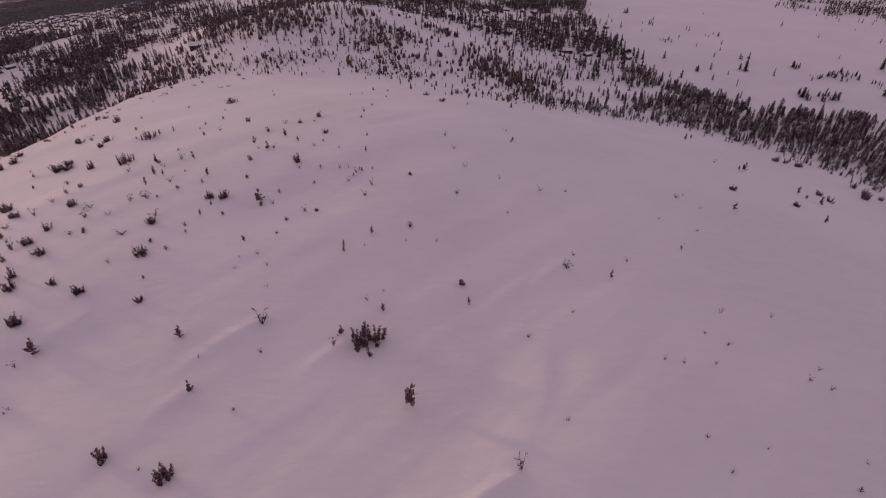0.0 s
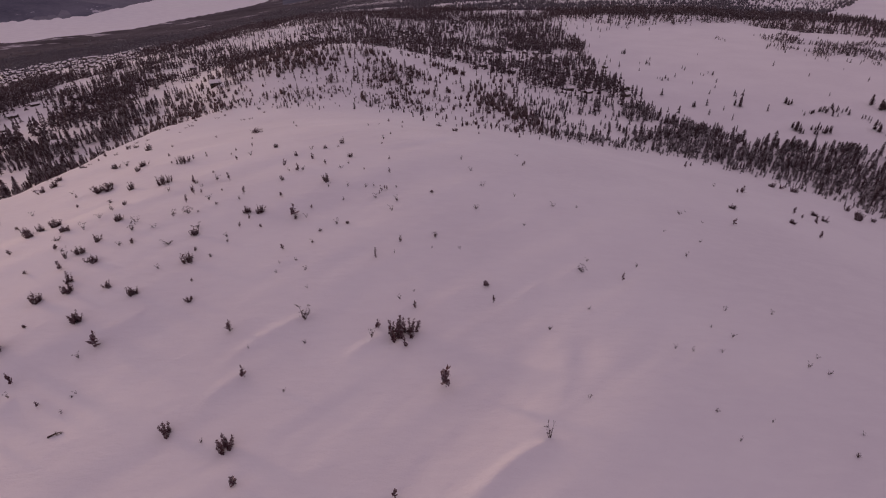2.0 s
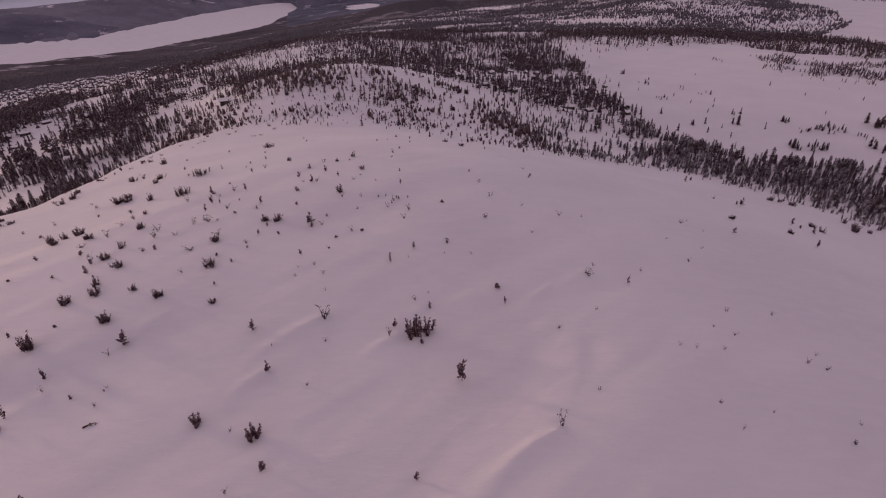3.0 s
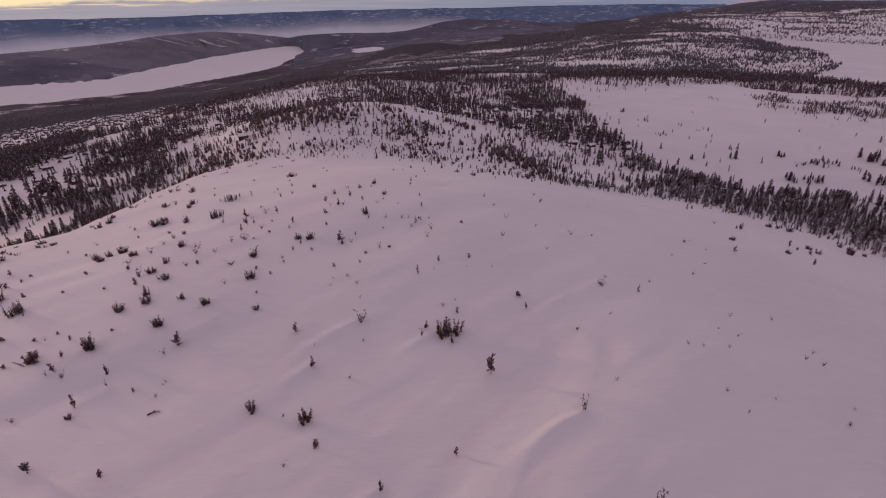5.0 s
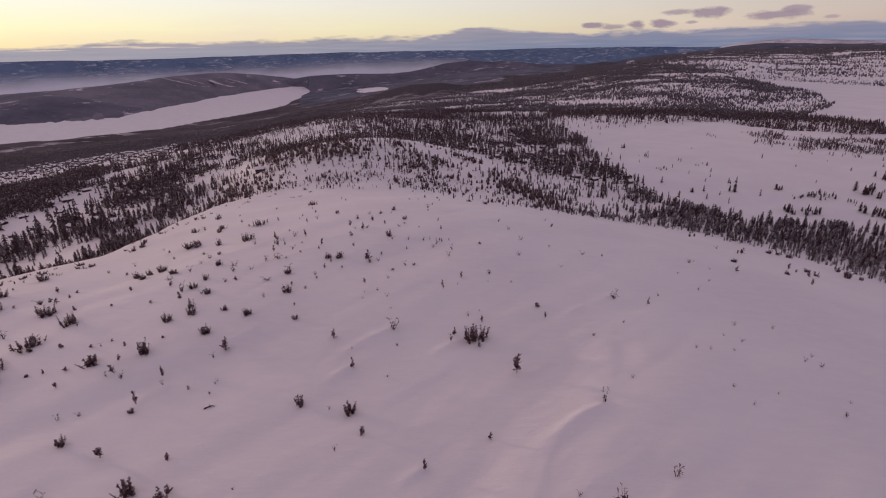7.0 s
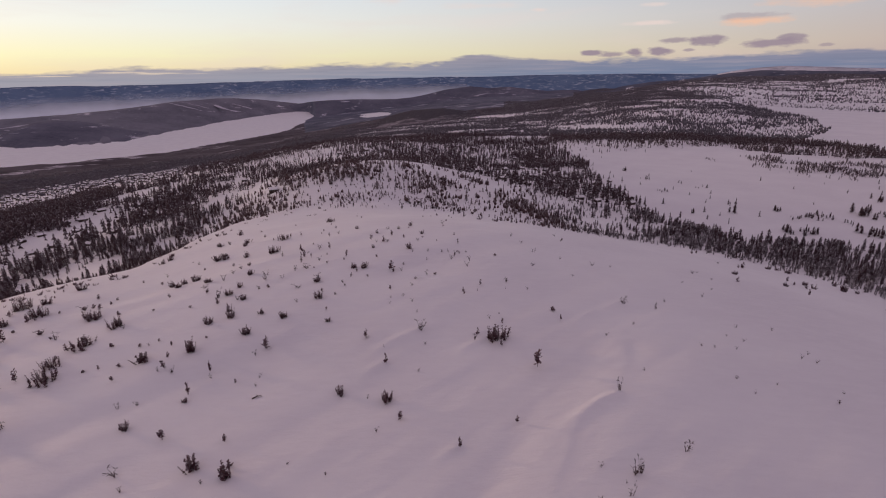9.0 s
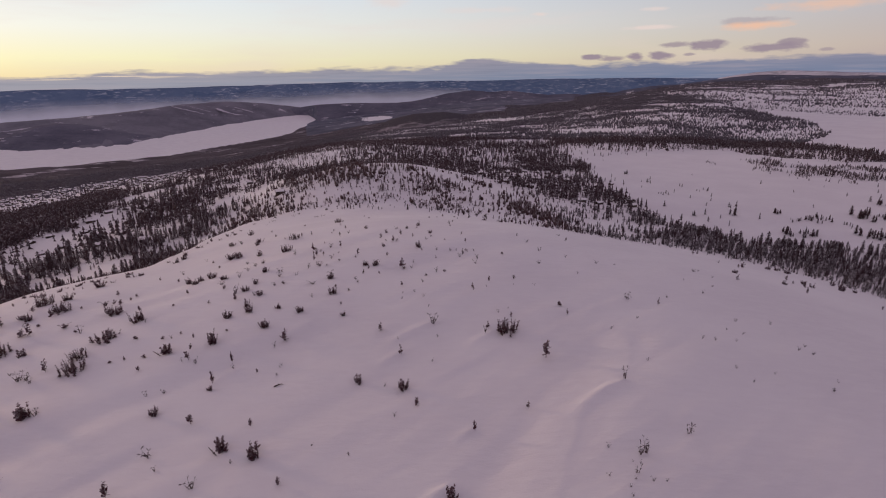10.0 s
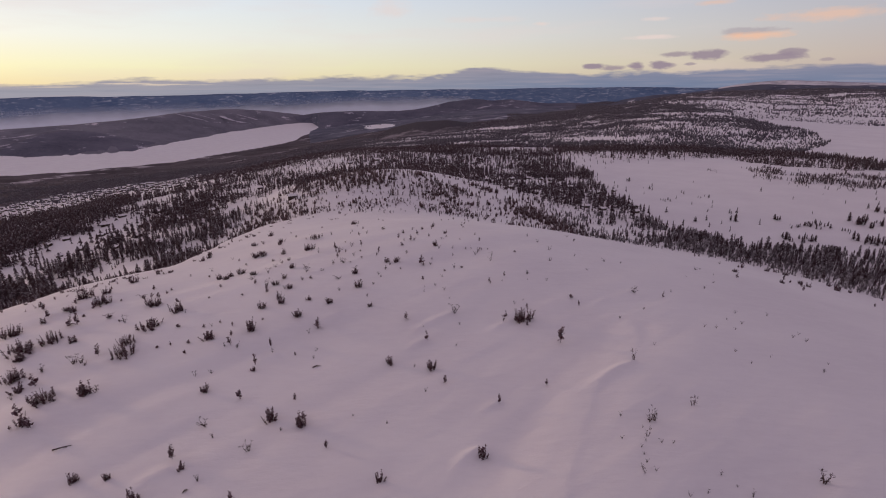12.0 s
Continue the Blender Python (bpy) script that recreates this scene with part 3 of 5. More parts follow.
def build_ground():
    cx, cy = 8.0, 15.0
    fine = np.arange(-54, 54.01, 0.15)
    turn = np.radians(np.concatenate([fine, np.arange(58, 303, 4.0)]))
    near = np.geomspace(4, 300, 300)
    rings = np.concatenate([near, np.geomspace(300, 4960, 180)[1:]])
    aa, rr = np.meshgrid(turn, rings)
    x, y = cx + rr * np.sin(aa), cy + rr * np.cos(aa)
    z = ground_height(x.ravel(), y.ravel())
    verts = np.stack([x.ravel(), y.ravel(), z], 1)
    verts = np.vstack([verts, [[cx, cy, height_at(cx, cy)]]])
    n, m = len(turn), len(rings)
    i, j = np.meshgrid(np.arange(m - 1), np.arange(n), indexing="ij")
    a = (i * n + j).ravel()
    b = (i * n + (j + 1) % n).ravel()
    c, d = b + n, a + n
    tris = np.concatenate([np.stack([a, c, b], 1), np.stack([a, d, c], 1)])
    k = np.arange(n)
    hub = np.stack([np.full(n, len(verts) - 1), k, (k + 1) % n], 1)
    tris = np.concatenate([tris, hub[:, [0, 1, 2]]])
    me = array_mesh("ground", verts, tris)
    me.materials.append(SNOW)
    me.materials.append(WOODS)
    me.materials.append(HAZY_WOODS)
    mid = verts[tris].mean(1)
    dense = woods_density(mid[:, 0], mid[:, 1])
    far = np.hypot(mid[:, 0], mid[:, 1])
    bearing = np.degrees(np.arctan2(mid[:, 0], mid[:, 1]))
    patchy = fractal(mid[:, 0], mid[:, 1], 160, 173, 4) - 0.5
    cover = (dense > 0.022 + 0.02 * patchy) & (far > 1500)
    cover |= (far > 2200) & (dense > 0.003)
    cover |= (far > 1500) & (dense > 0.003) & (np.abs(bearing + 22) < 34)
    cover |= (far > 1750) & (dense > 0.003) & (bearing < 24)
    cover |= (far > 960 + 300 * patchy) & (bearing < -9 + 6 * patchy) & (in_village(mid[:, 0], mid[:, 1]) < 0.5)
    cover |= (far > 1400) & (bearing < 0) & (np.abs(lake_depth(mid[:, 0], mid[:, 1])) < 0.5)
    # the open fell country to the right keeps its snow under scattered trees
    cover &= (bearing < 14.5 + 10 * patchy) | (far > 2400) & (bearing < 19)
    # past this distance the woods on the ground have haze painted in
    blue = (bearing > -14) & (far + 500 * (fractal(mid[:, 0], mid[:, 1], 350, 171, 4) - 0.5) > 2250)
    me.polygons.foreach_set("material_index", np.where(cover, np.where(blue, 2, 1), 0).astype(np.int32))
    me.polygons.foreach_set("use_smooth", np.ones(len(tris), bool))
    me.update()
    ob = new("ground", me)
    tagged(ob, "wind-packed snow over a rounded bare fell and wide country", "ground", kind="structure")
    return ob


build_ground()


def build_ice(name, x0, x1, y0, y1, z, step, label):
    """A level sheet of snow-covered ice; the shore rises out of it."""
    xs, ys = np.arange(x0, x1 + 1, step), np.arange(y0, y1 + 1, step)
    xx, yy = np.meshgrid(xs, ys)
    zz = z + 0.25 * (fractal(xx, yy, 60, 131, 3) - 0.5)
    n = len(xs)
    i, j = np.meshgrid(np.arange(len(ys) - 1), np.arange(n - 1), indexing="ij")
    a = (i * n + j).ravel()
    tris = np.concatenate([np.stack([a, a + 1, a + n + 1], 1), np.stack([a, a + n + 1, a + n], 1)])
    me = array_mesh(name, np.stack([xx.ravel(), yy.ravel(), zz.ravel()], 1), tris)
    me.materials.append(SNOW)
    me.polygons.foreach_set("use_smooth", np.ones(len(tris), bool))
    tagged(new(name, me), label, "frozen lake", kind="structure")


build_ice("water_1", -3200, -700, 1000, 4100, LAKE_LEVEL, 50, "long frozen lake under smooth snow in a wooded valley")
build_ice("water_2", 420, 1500, 450, 1320, BOG_LEVEL - 0.6, 30, "small frozen lake under smooth snow beyond the bog")


# ---- distant ridges ----
def build_ridge(name, bearings, slopes, base, near, back, material, label, rugged, seed, bays=0.0):
    """A long ridge at the edge of sight: its crest, as height over distance, along a row of bearings."""
    turn = np.radians(np.arange(bearings[0], bearings[-1] + 0.01, 0.12))
    crest = np.interp(np.degrees(turn), bearings, slopes) + rugged * (fractal(np.degrees(turn), 0 * turn, 5.0, seed, 5) - 0.5)
    foot = np.interp(np.degrees(turn), bearings, base)
    first, last = (np.interp(np.degrees(turn), bearings, v) if isinstance(v, tuple) else v + 0 * turn for v in (near, back))
    first = first + bays * (fractal(np.degrees(turn), 0 * turn, 2.2, seed + 3, 5) - 0.5)
    if bays:
        first = first + 55 * (fractal(np.degrees(turn), 0 * turn, 0.5, seed + 5, 3) - 0.5)
    verts, rows = [], 16
    for k in range(rows):
        f = k / (rows - 1)
        r = first + (last - first) * f
        lift = f ** 1.3
        low, high = 40 + first * foot, 40 + last * crest
        bumps = rugged * 2.0 * (fractal(np.degrees(turn), 0 * turn + 3 * f, 1.6, seed + 9, 4) - 0.5) * math.sin(math.pi * f)
        verts.append(np.stack([r * np.sin(turn), r * np.cos(turn), low + (high - low) * lift + r * bumps], 1))
    r = last + 40
    verts.append(np.stack([r * np.sin(turn), r * np.cos(turn), 40 + r * (crest - 0.02)], 1))
    verts = np.concatenate(verts)
    n = len(turn)
    i, j = np.meshgrid(np.arange(rows), np.arange(n - 1), indexing="ij")
    a = (i * n + j).ravel()
    tris = np.concatenate([np.stack([a, a + 1, a + n + 1], 1), np.stack([a, a + n + 1, a + n], 1)])
    me = array_mesh(name, verts, tris)
    me.materials.append(material)
    me.polygons.foreach_set("use_smooth", np.ones(len(tris), bool))
    tagged(new(name, me), label, "ridge", kind="structure")


# the blue is aerial haze, put into the ridge's base colour
HAZY_RIDGE = ridge_material("haze_blue_ridge", (0.105, 0.168, 0.285), (0.185, 0.258, 0.385), (0.50, 0.56, 0.66), 0.55, 0.030)
# haze is also put into the colours of LAKE_HILLS, DARK_HILLS and FELL_WOODS
LAKE_HILLS = ridge_material("hazed_lake_hills", (0.125, 0.128, 0.162), (0.245, 0.238, 0.280), (0.62, 0.59, 0.65), 0.61)
DARK_HILLS = ridge_material("hazed_spruce_hills", (0.086, 0.089, 0.124), (0.185, 0.182, 0.228), (0.60, 0.58, 0.65), 0.61)
WHITE_FELL = ridge_material("high_open_fell", (0.36, 0.36, 0.42), (0.62, 0.60, 0.66), (0.78, 0.76, 0.81), 0.44)
FELL_WOODS = ridge_material("hazed_fell_woods", (0.070, 0.078, 0.112), (0.150, 0.155, 0.200), (0.60, 0.58, 0.64), 0.60)



def scrub_hill_material():
    """Spruce on the crown of a low hill, bare birch scrub over snow on its near slope."""
    s = Shade("spruce_and_birch_hill")
    axis = s.node("ShaderNodeSeparateXYZ")
    s.link(s.place, axis.inputs[0])
    fine, stand = s.noise(0.11, 5.0, 0.8), s.noise(0.012, 5.0, 0.65, (0.5, 1.6, 0.7, 1.0))
    crown = s.mix(fine, (0.040, 0.034, 0.044), (0.105, 0.094, 0.114))
    birch = s.mix(s.ramp(fine, (0.40, (0, 0, 0)), (0.62, (1, 1, 1))), (0.105, 0.086, 0.098), (0.46, 0.42, 0.46))
    birch = s.mix(s.ramp(stand, (0.47, (0, 0, 0)), (0.60, (1, 1, 1))), birch, crown)
    reach = s.calc("ADD", axis.outputs[1], s.calc("MULTIPLY", s.calc("SUBTRACT", stand, 0.5), 900.0))
    tone = s.mix(s.ramp(s.calc("DIVIDE", reach, 2000.0), (0.69, (0, 0, 0)), (0.75, (1, 1, 1))), birch, crown)
    s.bump(fine, 0.7, 4.0)
    return s.done(tone, 0.95, 0.05)


SCRUB_HILL = scrub_hill_material()
build_ridge("backdrop_1", (-60, -40, -22, -10, 1, 10, 18, 32), (-0.0085, -0.0090, -0.0075, -0.0050, -0.0035, -0.0035, -0.0030, -0.0065), (-0.05,) * 8, 4600, 4900, HAZY_RIDGE, "long ridge with snowy fields on the horizon, haze painted as blue", 0.004, 211)
SHORE = ((-60, 2500), (-40, 2560), (-37.3, 2480), (-34.5, 2420), (-31.5, 2440), (-27.8, 2640), (-25.3, 2960), (-22.8, 3190), (-20.2, 3500), (-17.5, 3800), (-15.2, 4010), (-13.1, 4170), (-9, 4300))
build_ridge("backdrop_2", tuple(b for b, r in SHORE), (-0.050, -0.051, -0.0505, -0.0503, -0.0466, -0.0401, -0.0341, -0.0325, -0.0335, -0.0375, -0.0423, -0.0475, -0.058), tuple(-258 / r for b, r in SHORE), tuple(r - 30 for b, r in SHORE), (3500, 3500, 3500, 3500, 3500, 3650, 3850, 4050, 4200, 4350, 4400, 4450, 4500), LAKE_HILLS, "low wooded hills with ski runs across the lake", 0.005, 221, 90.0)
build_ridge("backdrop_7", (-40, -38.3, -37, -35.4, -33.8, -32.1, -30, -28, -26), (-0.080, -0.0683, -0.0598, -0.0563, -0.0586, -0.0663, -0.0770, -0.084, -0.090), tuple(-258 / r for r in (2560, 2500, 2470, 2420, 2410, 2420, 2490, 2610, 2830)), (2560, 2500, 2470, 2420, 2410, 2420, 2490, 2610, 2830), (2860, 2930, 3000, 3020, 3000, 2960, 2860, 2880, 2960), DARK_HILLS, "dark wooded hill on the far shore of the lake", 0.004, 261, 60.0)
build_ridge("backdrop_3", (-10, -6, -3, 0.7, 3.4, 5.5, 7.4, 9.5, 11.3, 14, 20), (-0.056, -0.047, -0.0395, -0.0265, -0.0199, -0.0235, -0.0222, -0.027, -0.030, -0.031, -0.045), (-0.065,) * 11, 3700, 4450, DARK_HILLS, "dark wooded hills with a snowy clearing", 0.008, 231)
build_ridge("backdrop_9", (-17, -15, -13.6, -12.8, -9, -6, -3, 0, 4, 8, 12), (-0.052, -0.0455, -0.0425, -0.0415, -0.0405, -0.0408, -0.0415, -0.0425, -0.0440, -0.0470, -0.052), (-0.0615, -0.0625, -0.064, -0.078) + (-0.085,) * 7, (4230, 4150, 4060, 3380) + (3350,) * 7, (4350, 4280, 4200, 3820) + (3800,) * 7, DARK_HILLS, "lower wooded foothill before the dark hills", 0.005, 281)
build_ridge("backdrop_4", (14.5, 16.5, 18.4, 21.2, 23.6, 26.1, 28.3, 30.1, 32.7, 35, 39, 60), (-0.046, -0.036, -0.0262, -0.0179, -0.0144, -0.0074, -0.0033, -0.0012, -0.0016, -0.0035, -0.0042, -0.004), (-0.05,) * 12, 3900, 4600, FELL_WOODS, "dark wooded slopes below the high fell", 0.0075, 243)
build_ridge("backdrop_8", (25, 28, 30, 32.2, 34.7, 37, 40, 60), (-0.012, -0.002, 0.0030, 0.0052, 0.0034, 0.001, -0.001, -0.002), (-0.03,) * 8, 4650, 4900, WHITE_FELL, "broad white summit of the high fell", 0.002, 271)
build_ridge("backdrop_5", (-7.5, -5.4, -4, -2.6, 0.7, 3.2, 4.8, 6.5), (-0.090, -0.072, -0.066, -0.0614, -0.0590, -0.0644, -0.074, -0.088), (-0.102, -0.0985, -0.0965, -0.095, -0.094, -0.0925, -0.092, -0.095), 1180, 1900, SCRUB_HILL, "dark spruce hill with pale birch scrub on its lower slope", 0.002, 251)


def build_run(points, wide, name="ski_run", label="pale snow-covered ski run cut through far woods", group="ski runs across the lake"):
    """Open snow on a wooded hillside, laid just over its woods: bearing, height over distance, distance."""
    verts, faces = [], []
    at = np.linspace(0, len(points) - 1, 8 * len(points))
    b, slope, r = (np.interp(at, np.arange(len(points)), [p[k] for p in points]) for k in range(3))
    b = b + 0.5 * (fractal(at * 1.3, b, 1.0, 3, 3) - 0.5)
    half = 0.6 * wide * (0.25 + 1.3 * lattice_noise(at * 2.3, b, 5))
    for k in range(len(at)):
        for side in (-1, 1):
            q = radians(b[k]) + side * half[k] / r[k]
            verts.append((r[k] * math.sin(q), r[k] * math.cos(q), 41 + r[k] * slope[k]))
        if k:
            faces.append((2 * k - 2, 2 * k - 1, 2 * k + 1, 2 * k))
    tagged(link_mesh(name, verts, faces, RUN_SNOW), label, name.replace("_", " "), group)


RUN_SNOW = ridge_material("far_run_snow", (0.48, 0.46, 0.54), (0.60, 0.57, 0.63), (0.66, 0.62, 0.68), 0.55)
build_run(((-26.3, -0.0375, 3690), (-24.9, -0.0455, 3480), (-23.6, -0.052, 3400)), 9)
build_run(((-25.6, -0.0355, 3760), (-24.2, -0.042, 3560), (-22.8, -0.049, 3470)), 4)
build_run(((-22.6, -0.042, 3900), (-21.4, -0.051, 3650), (-20.2, -0.056, 3620)), 24)
build_run(((-21.2, -0.040, 4060), (-19.8, -0.047, 3880), (-19.0, -0.052, 3800)), 9)
build_run(((3.8, -0.0385, 3960), (5.0, -0.0345, 4060), (6.2, -0.0335, 4080), (7.0, -0.0350, 4040)), 20, "snow_field", "pale snow-covered field among far woods", "fields in the far woods")
build_run(((12.0, -0.0385, 4030), (13.6, -0.0375, 4030), (15.2, -0.0380, 4000)), 14, "snow_field", "pale snow-covered field among far woods", "fields in the far woods")
build_run(((-40.2, -0.066, 3090), (-38.4, -0.064, 3120), (-37.6, -0.062, 3160)), 24, "snow_field", "pale snow-covered field among far woods", "fields in the far woods")
build_run(((-40.6, -0.078, 2830), (-39.2, -0.074, 2900)), 30, "snow_field", "pale snow-covered field among far woods", "fields in the far woods")


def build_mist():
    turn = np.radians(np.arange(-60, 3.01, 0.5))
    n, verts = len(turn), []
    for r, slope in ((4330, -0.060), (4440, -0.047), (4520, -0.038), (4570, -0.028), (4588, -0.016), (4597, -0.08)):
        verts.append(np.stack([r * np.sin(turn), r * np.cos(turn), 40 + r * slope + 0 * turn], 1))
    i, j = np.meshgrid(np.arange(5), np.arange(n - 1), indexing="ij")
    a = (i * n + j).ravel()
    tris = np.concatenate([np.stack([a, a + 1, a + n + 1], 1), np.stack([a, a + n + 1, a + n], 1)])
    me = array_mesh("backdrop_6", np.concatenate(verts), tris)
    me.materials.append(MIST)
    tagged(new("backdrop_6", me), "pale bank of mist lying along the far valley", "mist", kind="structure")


build_mist()


# ---- conifers ----
# Places of the cabins in the woods: x, y.
CABINS_1 = ((-84, 288), (-177, 292), (-142, 253), (-239, 303), (-181, 223), (-208, 286), (-207, 372), (-231, 346), (-203, 357), (-189, 362), (-266, 328), (-213, 313), (-165, 321), (5, 515), (47, 355), (64, 356), (97, 461), (94, 336), (86, 361), (90, 615), (33, 556), (-5, 558), (33, 375), (130, 346),)
CABINS_2 = ((-359, 421), (-313, 376), (-234, 312), (-232, 368), (-183, 383), (-162, 380), (-147, 379), (-148, 327), (19, 475), (55, 521), (102, 528), (42, 581), (-46, 519), (-71, 459), (102, 411), (121, 396), (-136, 386), (-198, 332), (-214, 277), (-176, 269), (-239, 342),)
CABINS_3 = ((51, 362), (76, 456), (88, 460), (90, 427), (88, 387), (77, 406), (97, 408), (97, 341), (105, 334), (135, 405), (79, 528), (82, 497), (58, 433), (126, 331), (7, 530), (9, 499), (-7, 529), (36, 563), (35, 513), (-26, 562), (-15, 497), (-64, 507), (-51, 516), (-86, 489), (-335, 713), (-322, 717), (-285, 678), (-216, 534), (-189, 507), (-340, 690), (-277, 580))


def clear_of_cabins(x, y, room=4.5):
    """Where no tree would stand in a cabin or against its walls."""
    free = np.ones(len(x), bool)
    for cx, cy in CABINS_1 + CABINS_2 + CABINS_3:
        free &= np.hypot(x - cx, y - cy) > room
    return free


def spruce_template(tiers, spikes, seed, droop=0.10, stem_sides=4):
    """A spruce one metre tall: ragged skirts of branches down a tapered stem."""
    rnd = random.Random(seed)
    verts, tris = [], []
    for k in range(tiers):
        f = k / tiers
        top, foot = min(1.0, 1 - f * 0.93 + 0.03), 1 - (k + 1) / tiers * 0.90
        wide = (0.040 + 0.125 * ((k + 1) / tiers) ** 0.8) * rnd.uniform(0.8, 1.2)
        apex = len(verts)
        verts.append((rnd.uniform(-0.01, 0.01), rnd.uniform(-0.01, 0.01), top))
        turn = rnd.random() * 6.28
        for s in range(2 * spikes):
            out = wide * (rnd.uniform(0.8, 1.25) if s % 2 == 0 else rnd.uniform(0.40, 0.6))
            low = foot - (droop * wide * 2 if s % 2 == 0 else -0.35 * droop)
            a = turn + math.pi * s / spikes + rnd.uniform(-0.15, 0.15)
            verts.append((out * math.cos(a), out * math.sin(a), max(0.02, low + rnd.uniform(-0.02, 0.02))))
        for s in range(2 * spikes):
            tris.append((apex, apex + 1 + s, apex + 1 + (s + 1) % (2 * spikes)))
    stem = len(verts)
    for s in range(stem_sides):
        a = s * math.pi / 2
        verts += [(0.018 * math.cos(a), 0.018 * math.sin(a), -0.06), (0.004 * math.cos(a), 0.004 * math.sin(a), 0.9)]
    for s in range(stem_sides):
        p, q = stem + 2 * s, stem + 2 * ((s + 1) % stem_sides)
        tris += [(p, q, q + 1), (p, q + 1, p + 1)]
    return np.array(verts), np.array(tris)


def far_spruce_template(seed):
    rnd = random.Random(seed)
    verts, tris = [(0, 0, 1.0)], []
    for s in range(5):
        a = s * 1.2566
        verts.append((0.19 * rnd.uniform(0.7, 1.3) * math.cos(a), 0.19 * rnd.uniform(0.7, 1.3) * math.sin(a), 0.04))
    for s in range(5):
        tris.append((0, 1 + s, 1 + (s + 1) % 5))
    return np.array(verts, float), np.array(tris)


def scatter(rng, r0, r1, half, dmax, share=1.0):
    """Places of conifers in a ring of the country ahead."""
    area = math.radians(2 * half) / 2 * (r1**2 - r0**2)
    n = int(area * dmax * share)
    r, a = np.sqrt(rng.random(n) * (r1**2 - r0**2) + r0**2), np.radians((rng.random(n) * 2 - 1) * half)
    x, y = r * np.sin(a), r * np.cos(a)
    keep = (rng.random(n) * dmax < woods_density(x, y)) & clear_of_cabins(x, y)
    return x[keep], y[keep]


def tree_height(rng, x, y):
    h = 4.6 + 3.4 * fractal(x, y, 40, 141, 2) + rng.normal(0, 1.5, len(x))
    h = h * (1 - 0.36 * ease(270, 480, np.hypot(x, y)))
    knoll = np.exp(-(((x + 15) ** 2 + (y - 275) ** 2) / (2 * 85**2)) ** 1.5)
    h = h * (1 - 0.15 * ease(-40, 0, x) * ease(110, 80, x) * ease(520, 400, y))
    h = h * (1 - 0.40 * ease(-0.2, 0.4, bog(x, y))) * (1 - 0.28 * ease(-40, -110, x)) * (1 + 0.45 * ease(-140, -200, x))
    h = h * (1 - 0.58 * knoll) * (0.42 + 0.58 * ease(1.0, 1.22 + 0.25 * ease(90, 40, x), fell_edge(x, y)))
    return np.clip(h * np.exp(rng.normal(0, 0.16 + 0.2 * knoll)), 0.8, 9)


def build_stand(name, rng, x, y, h, girth, templates, material, label):
    """Many conifers as one mesh."""
    z = ground_height(x, y)
    all_v, all_t, start = [], [], 0
    kind = rng.integers(0, len(templates), len(x))
    for k, (tv, tt) in enumerate(templates):
        sel = np.nonzero(kind == k)[0]
        if not len(sel):
            continue
        turn = rng.random(len(sel)) * 6.28
        w = h[sel] * girth[sel]
        c, s = np.cos(turn) * w, np.sin(turn) * w
        v = np.empty((len(sel), len(tv), 3))
        v[:, :, 0] = x[sel, None] + c[:, None] * tv[:, 0] - s[:, None] * tv[:, 1]
        v[:, :, 1] = y[sel, None] + s[:, None] * tv[:, 0] + c[:, None] * tv[:, 1]
        v[:, :, 2] = z[sel, None] + h[sel, None] * tv[:, 2]
        all_v.append(v.reshape(-1, 3))
        all_t.append((tt[None] + (start + np.arange(len(sel)) * len(tv))[:, None, None]).reshape(-1, 3))
        start += len(sel) * len(tv)
    me = array_mesh(name, np.concatenate(all_v), np.concatenate(all_t))
    me.materials.append(material)
    tagged(new(name, me), label, "forest", kind="stuff")


rng = np.random.default_rng(4)
NEAR_SPRUCE = [spruce_template(7, 6, s) for s in (1, 2, 3, 4, 5)]
MID_SPRUCE = [spruce_template(3, 3, s, stem_sides=0) for s in (11, 12, 13)]


def scrub_template(seed):
    """A ragged bush one metre tall, of a few leaning tufts."""
    rnd = random.Random(seed)
    verts, tris = [], []
    for k in range(4):
        a, d = 6.283 * rnd.random(), 0.16 * rnd.random()
        bx, by, top = d * math.cos(a), d * math.sin(a), rnd.uniform(0.6, 1.0)
        n = len(verts)
        verts.append((1.6 * bx, 1.6 * by, top))
        for q in range(6):
            t, o = 1.047 * q + rnd.uniform(-0.3, 0.3), rnd.uniform(0.06, 0.16)
            verts.append((bx + o * math.cos(t), by + o * math.sin(t), rnd.uniform(0.1, 0.5) * top))
        verts.append((bx, by, -0.05))
        for q in range(6):
            tris += [(n, n + 1 + q, n + 1 + (q + 1) % 6), (n + 7, n + 1 + (q + 1) % 6, n + 1 + q)]
    return np.array(verts), np.array(tris)


SCRUB_SHAPES = [scrub_template(s) for s in (41, 42)] + NEAR_SPRUCE
FAR_SPRUCE = [far_spruce_template(s) for s in (21, 22, 23)]

x, y = scatter(rng, 90, 330, 60, 0.26)
h = tree_height(rng, x, y)
squat = 1 + 0.65 * np.exp(-((x + 10) ** 2 + (y - 265) ** 2) / (2 * 85**2))
girth = rng.uniform(0.75, 1.35, len(x)) * squat
near_edge = np.argsort(fell_edge(x, y))[:100]
on_bog = np.nonzero(bog(x, y) > 0.1)[0][:30]
single = np.zeros(len(x), bool)
single[near_edge] = single[on_bog] = True
right = (x > 60) & ~single
left = (x <= 60) & ~single
low = left & (np.hypot(x + 15, y - 280) < 95 + 25 * (rng.random(len(x)) - 0.5))
left &= ~low
tall = h * (0.56 + 0.10 * ease(-4, -1, bog(x, y)))
frosted = right & (rng.random(len(x)) < 0.30 + 0.50 * ease(1.35, 1.05, fell_edge(x, y)))
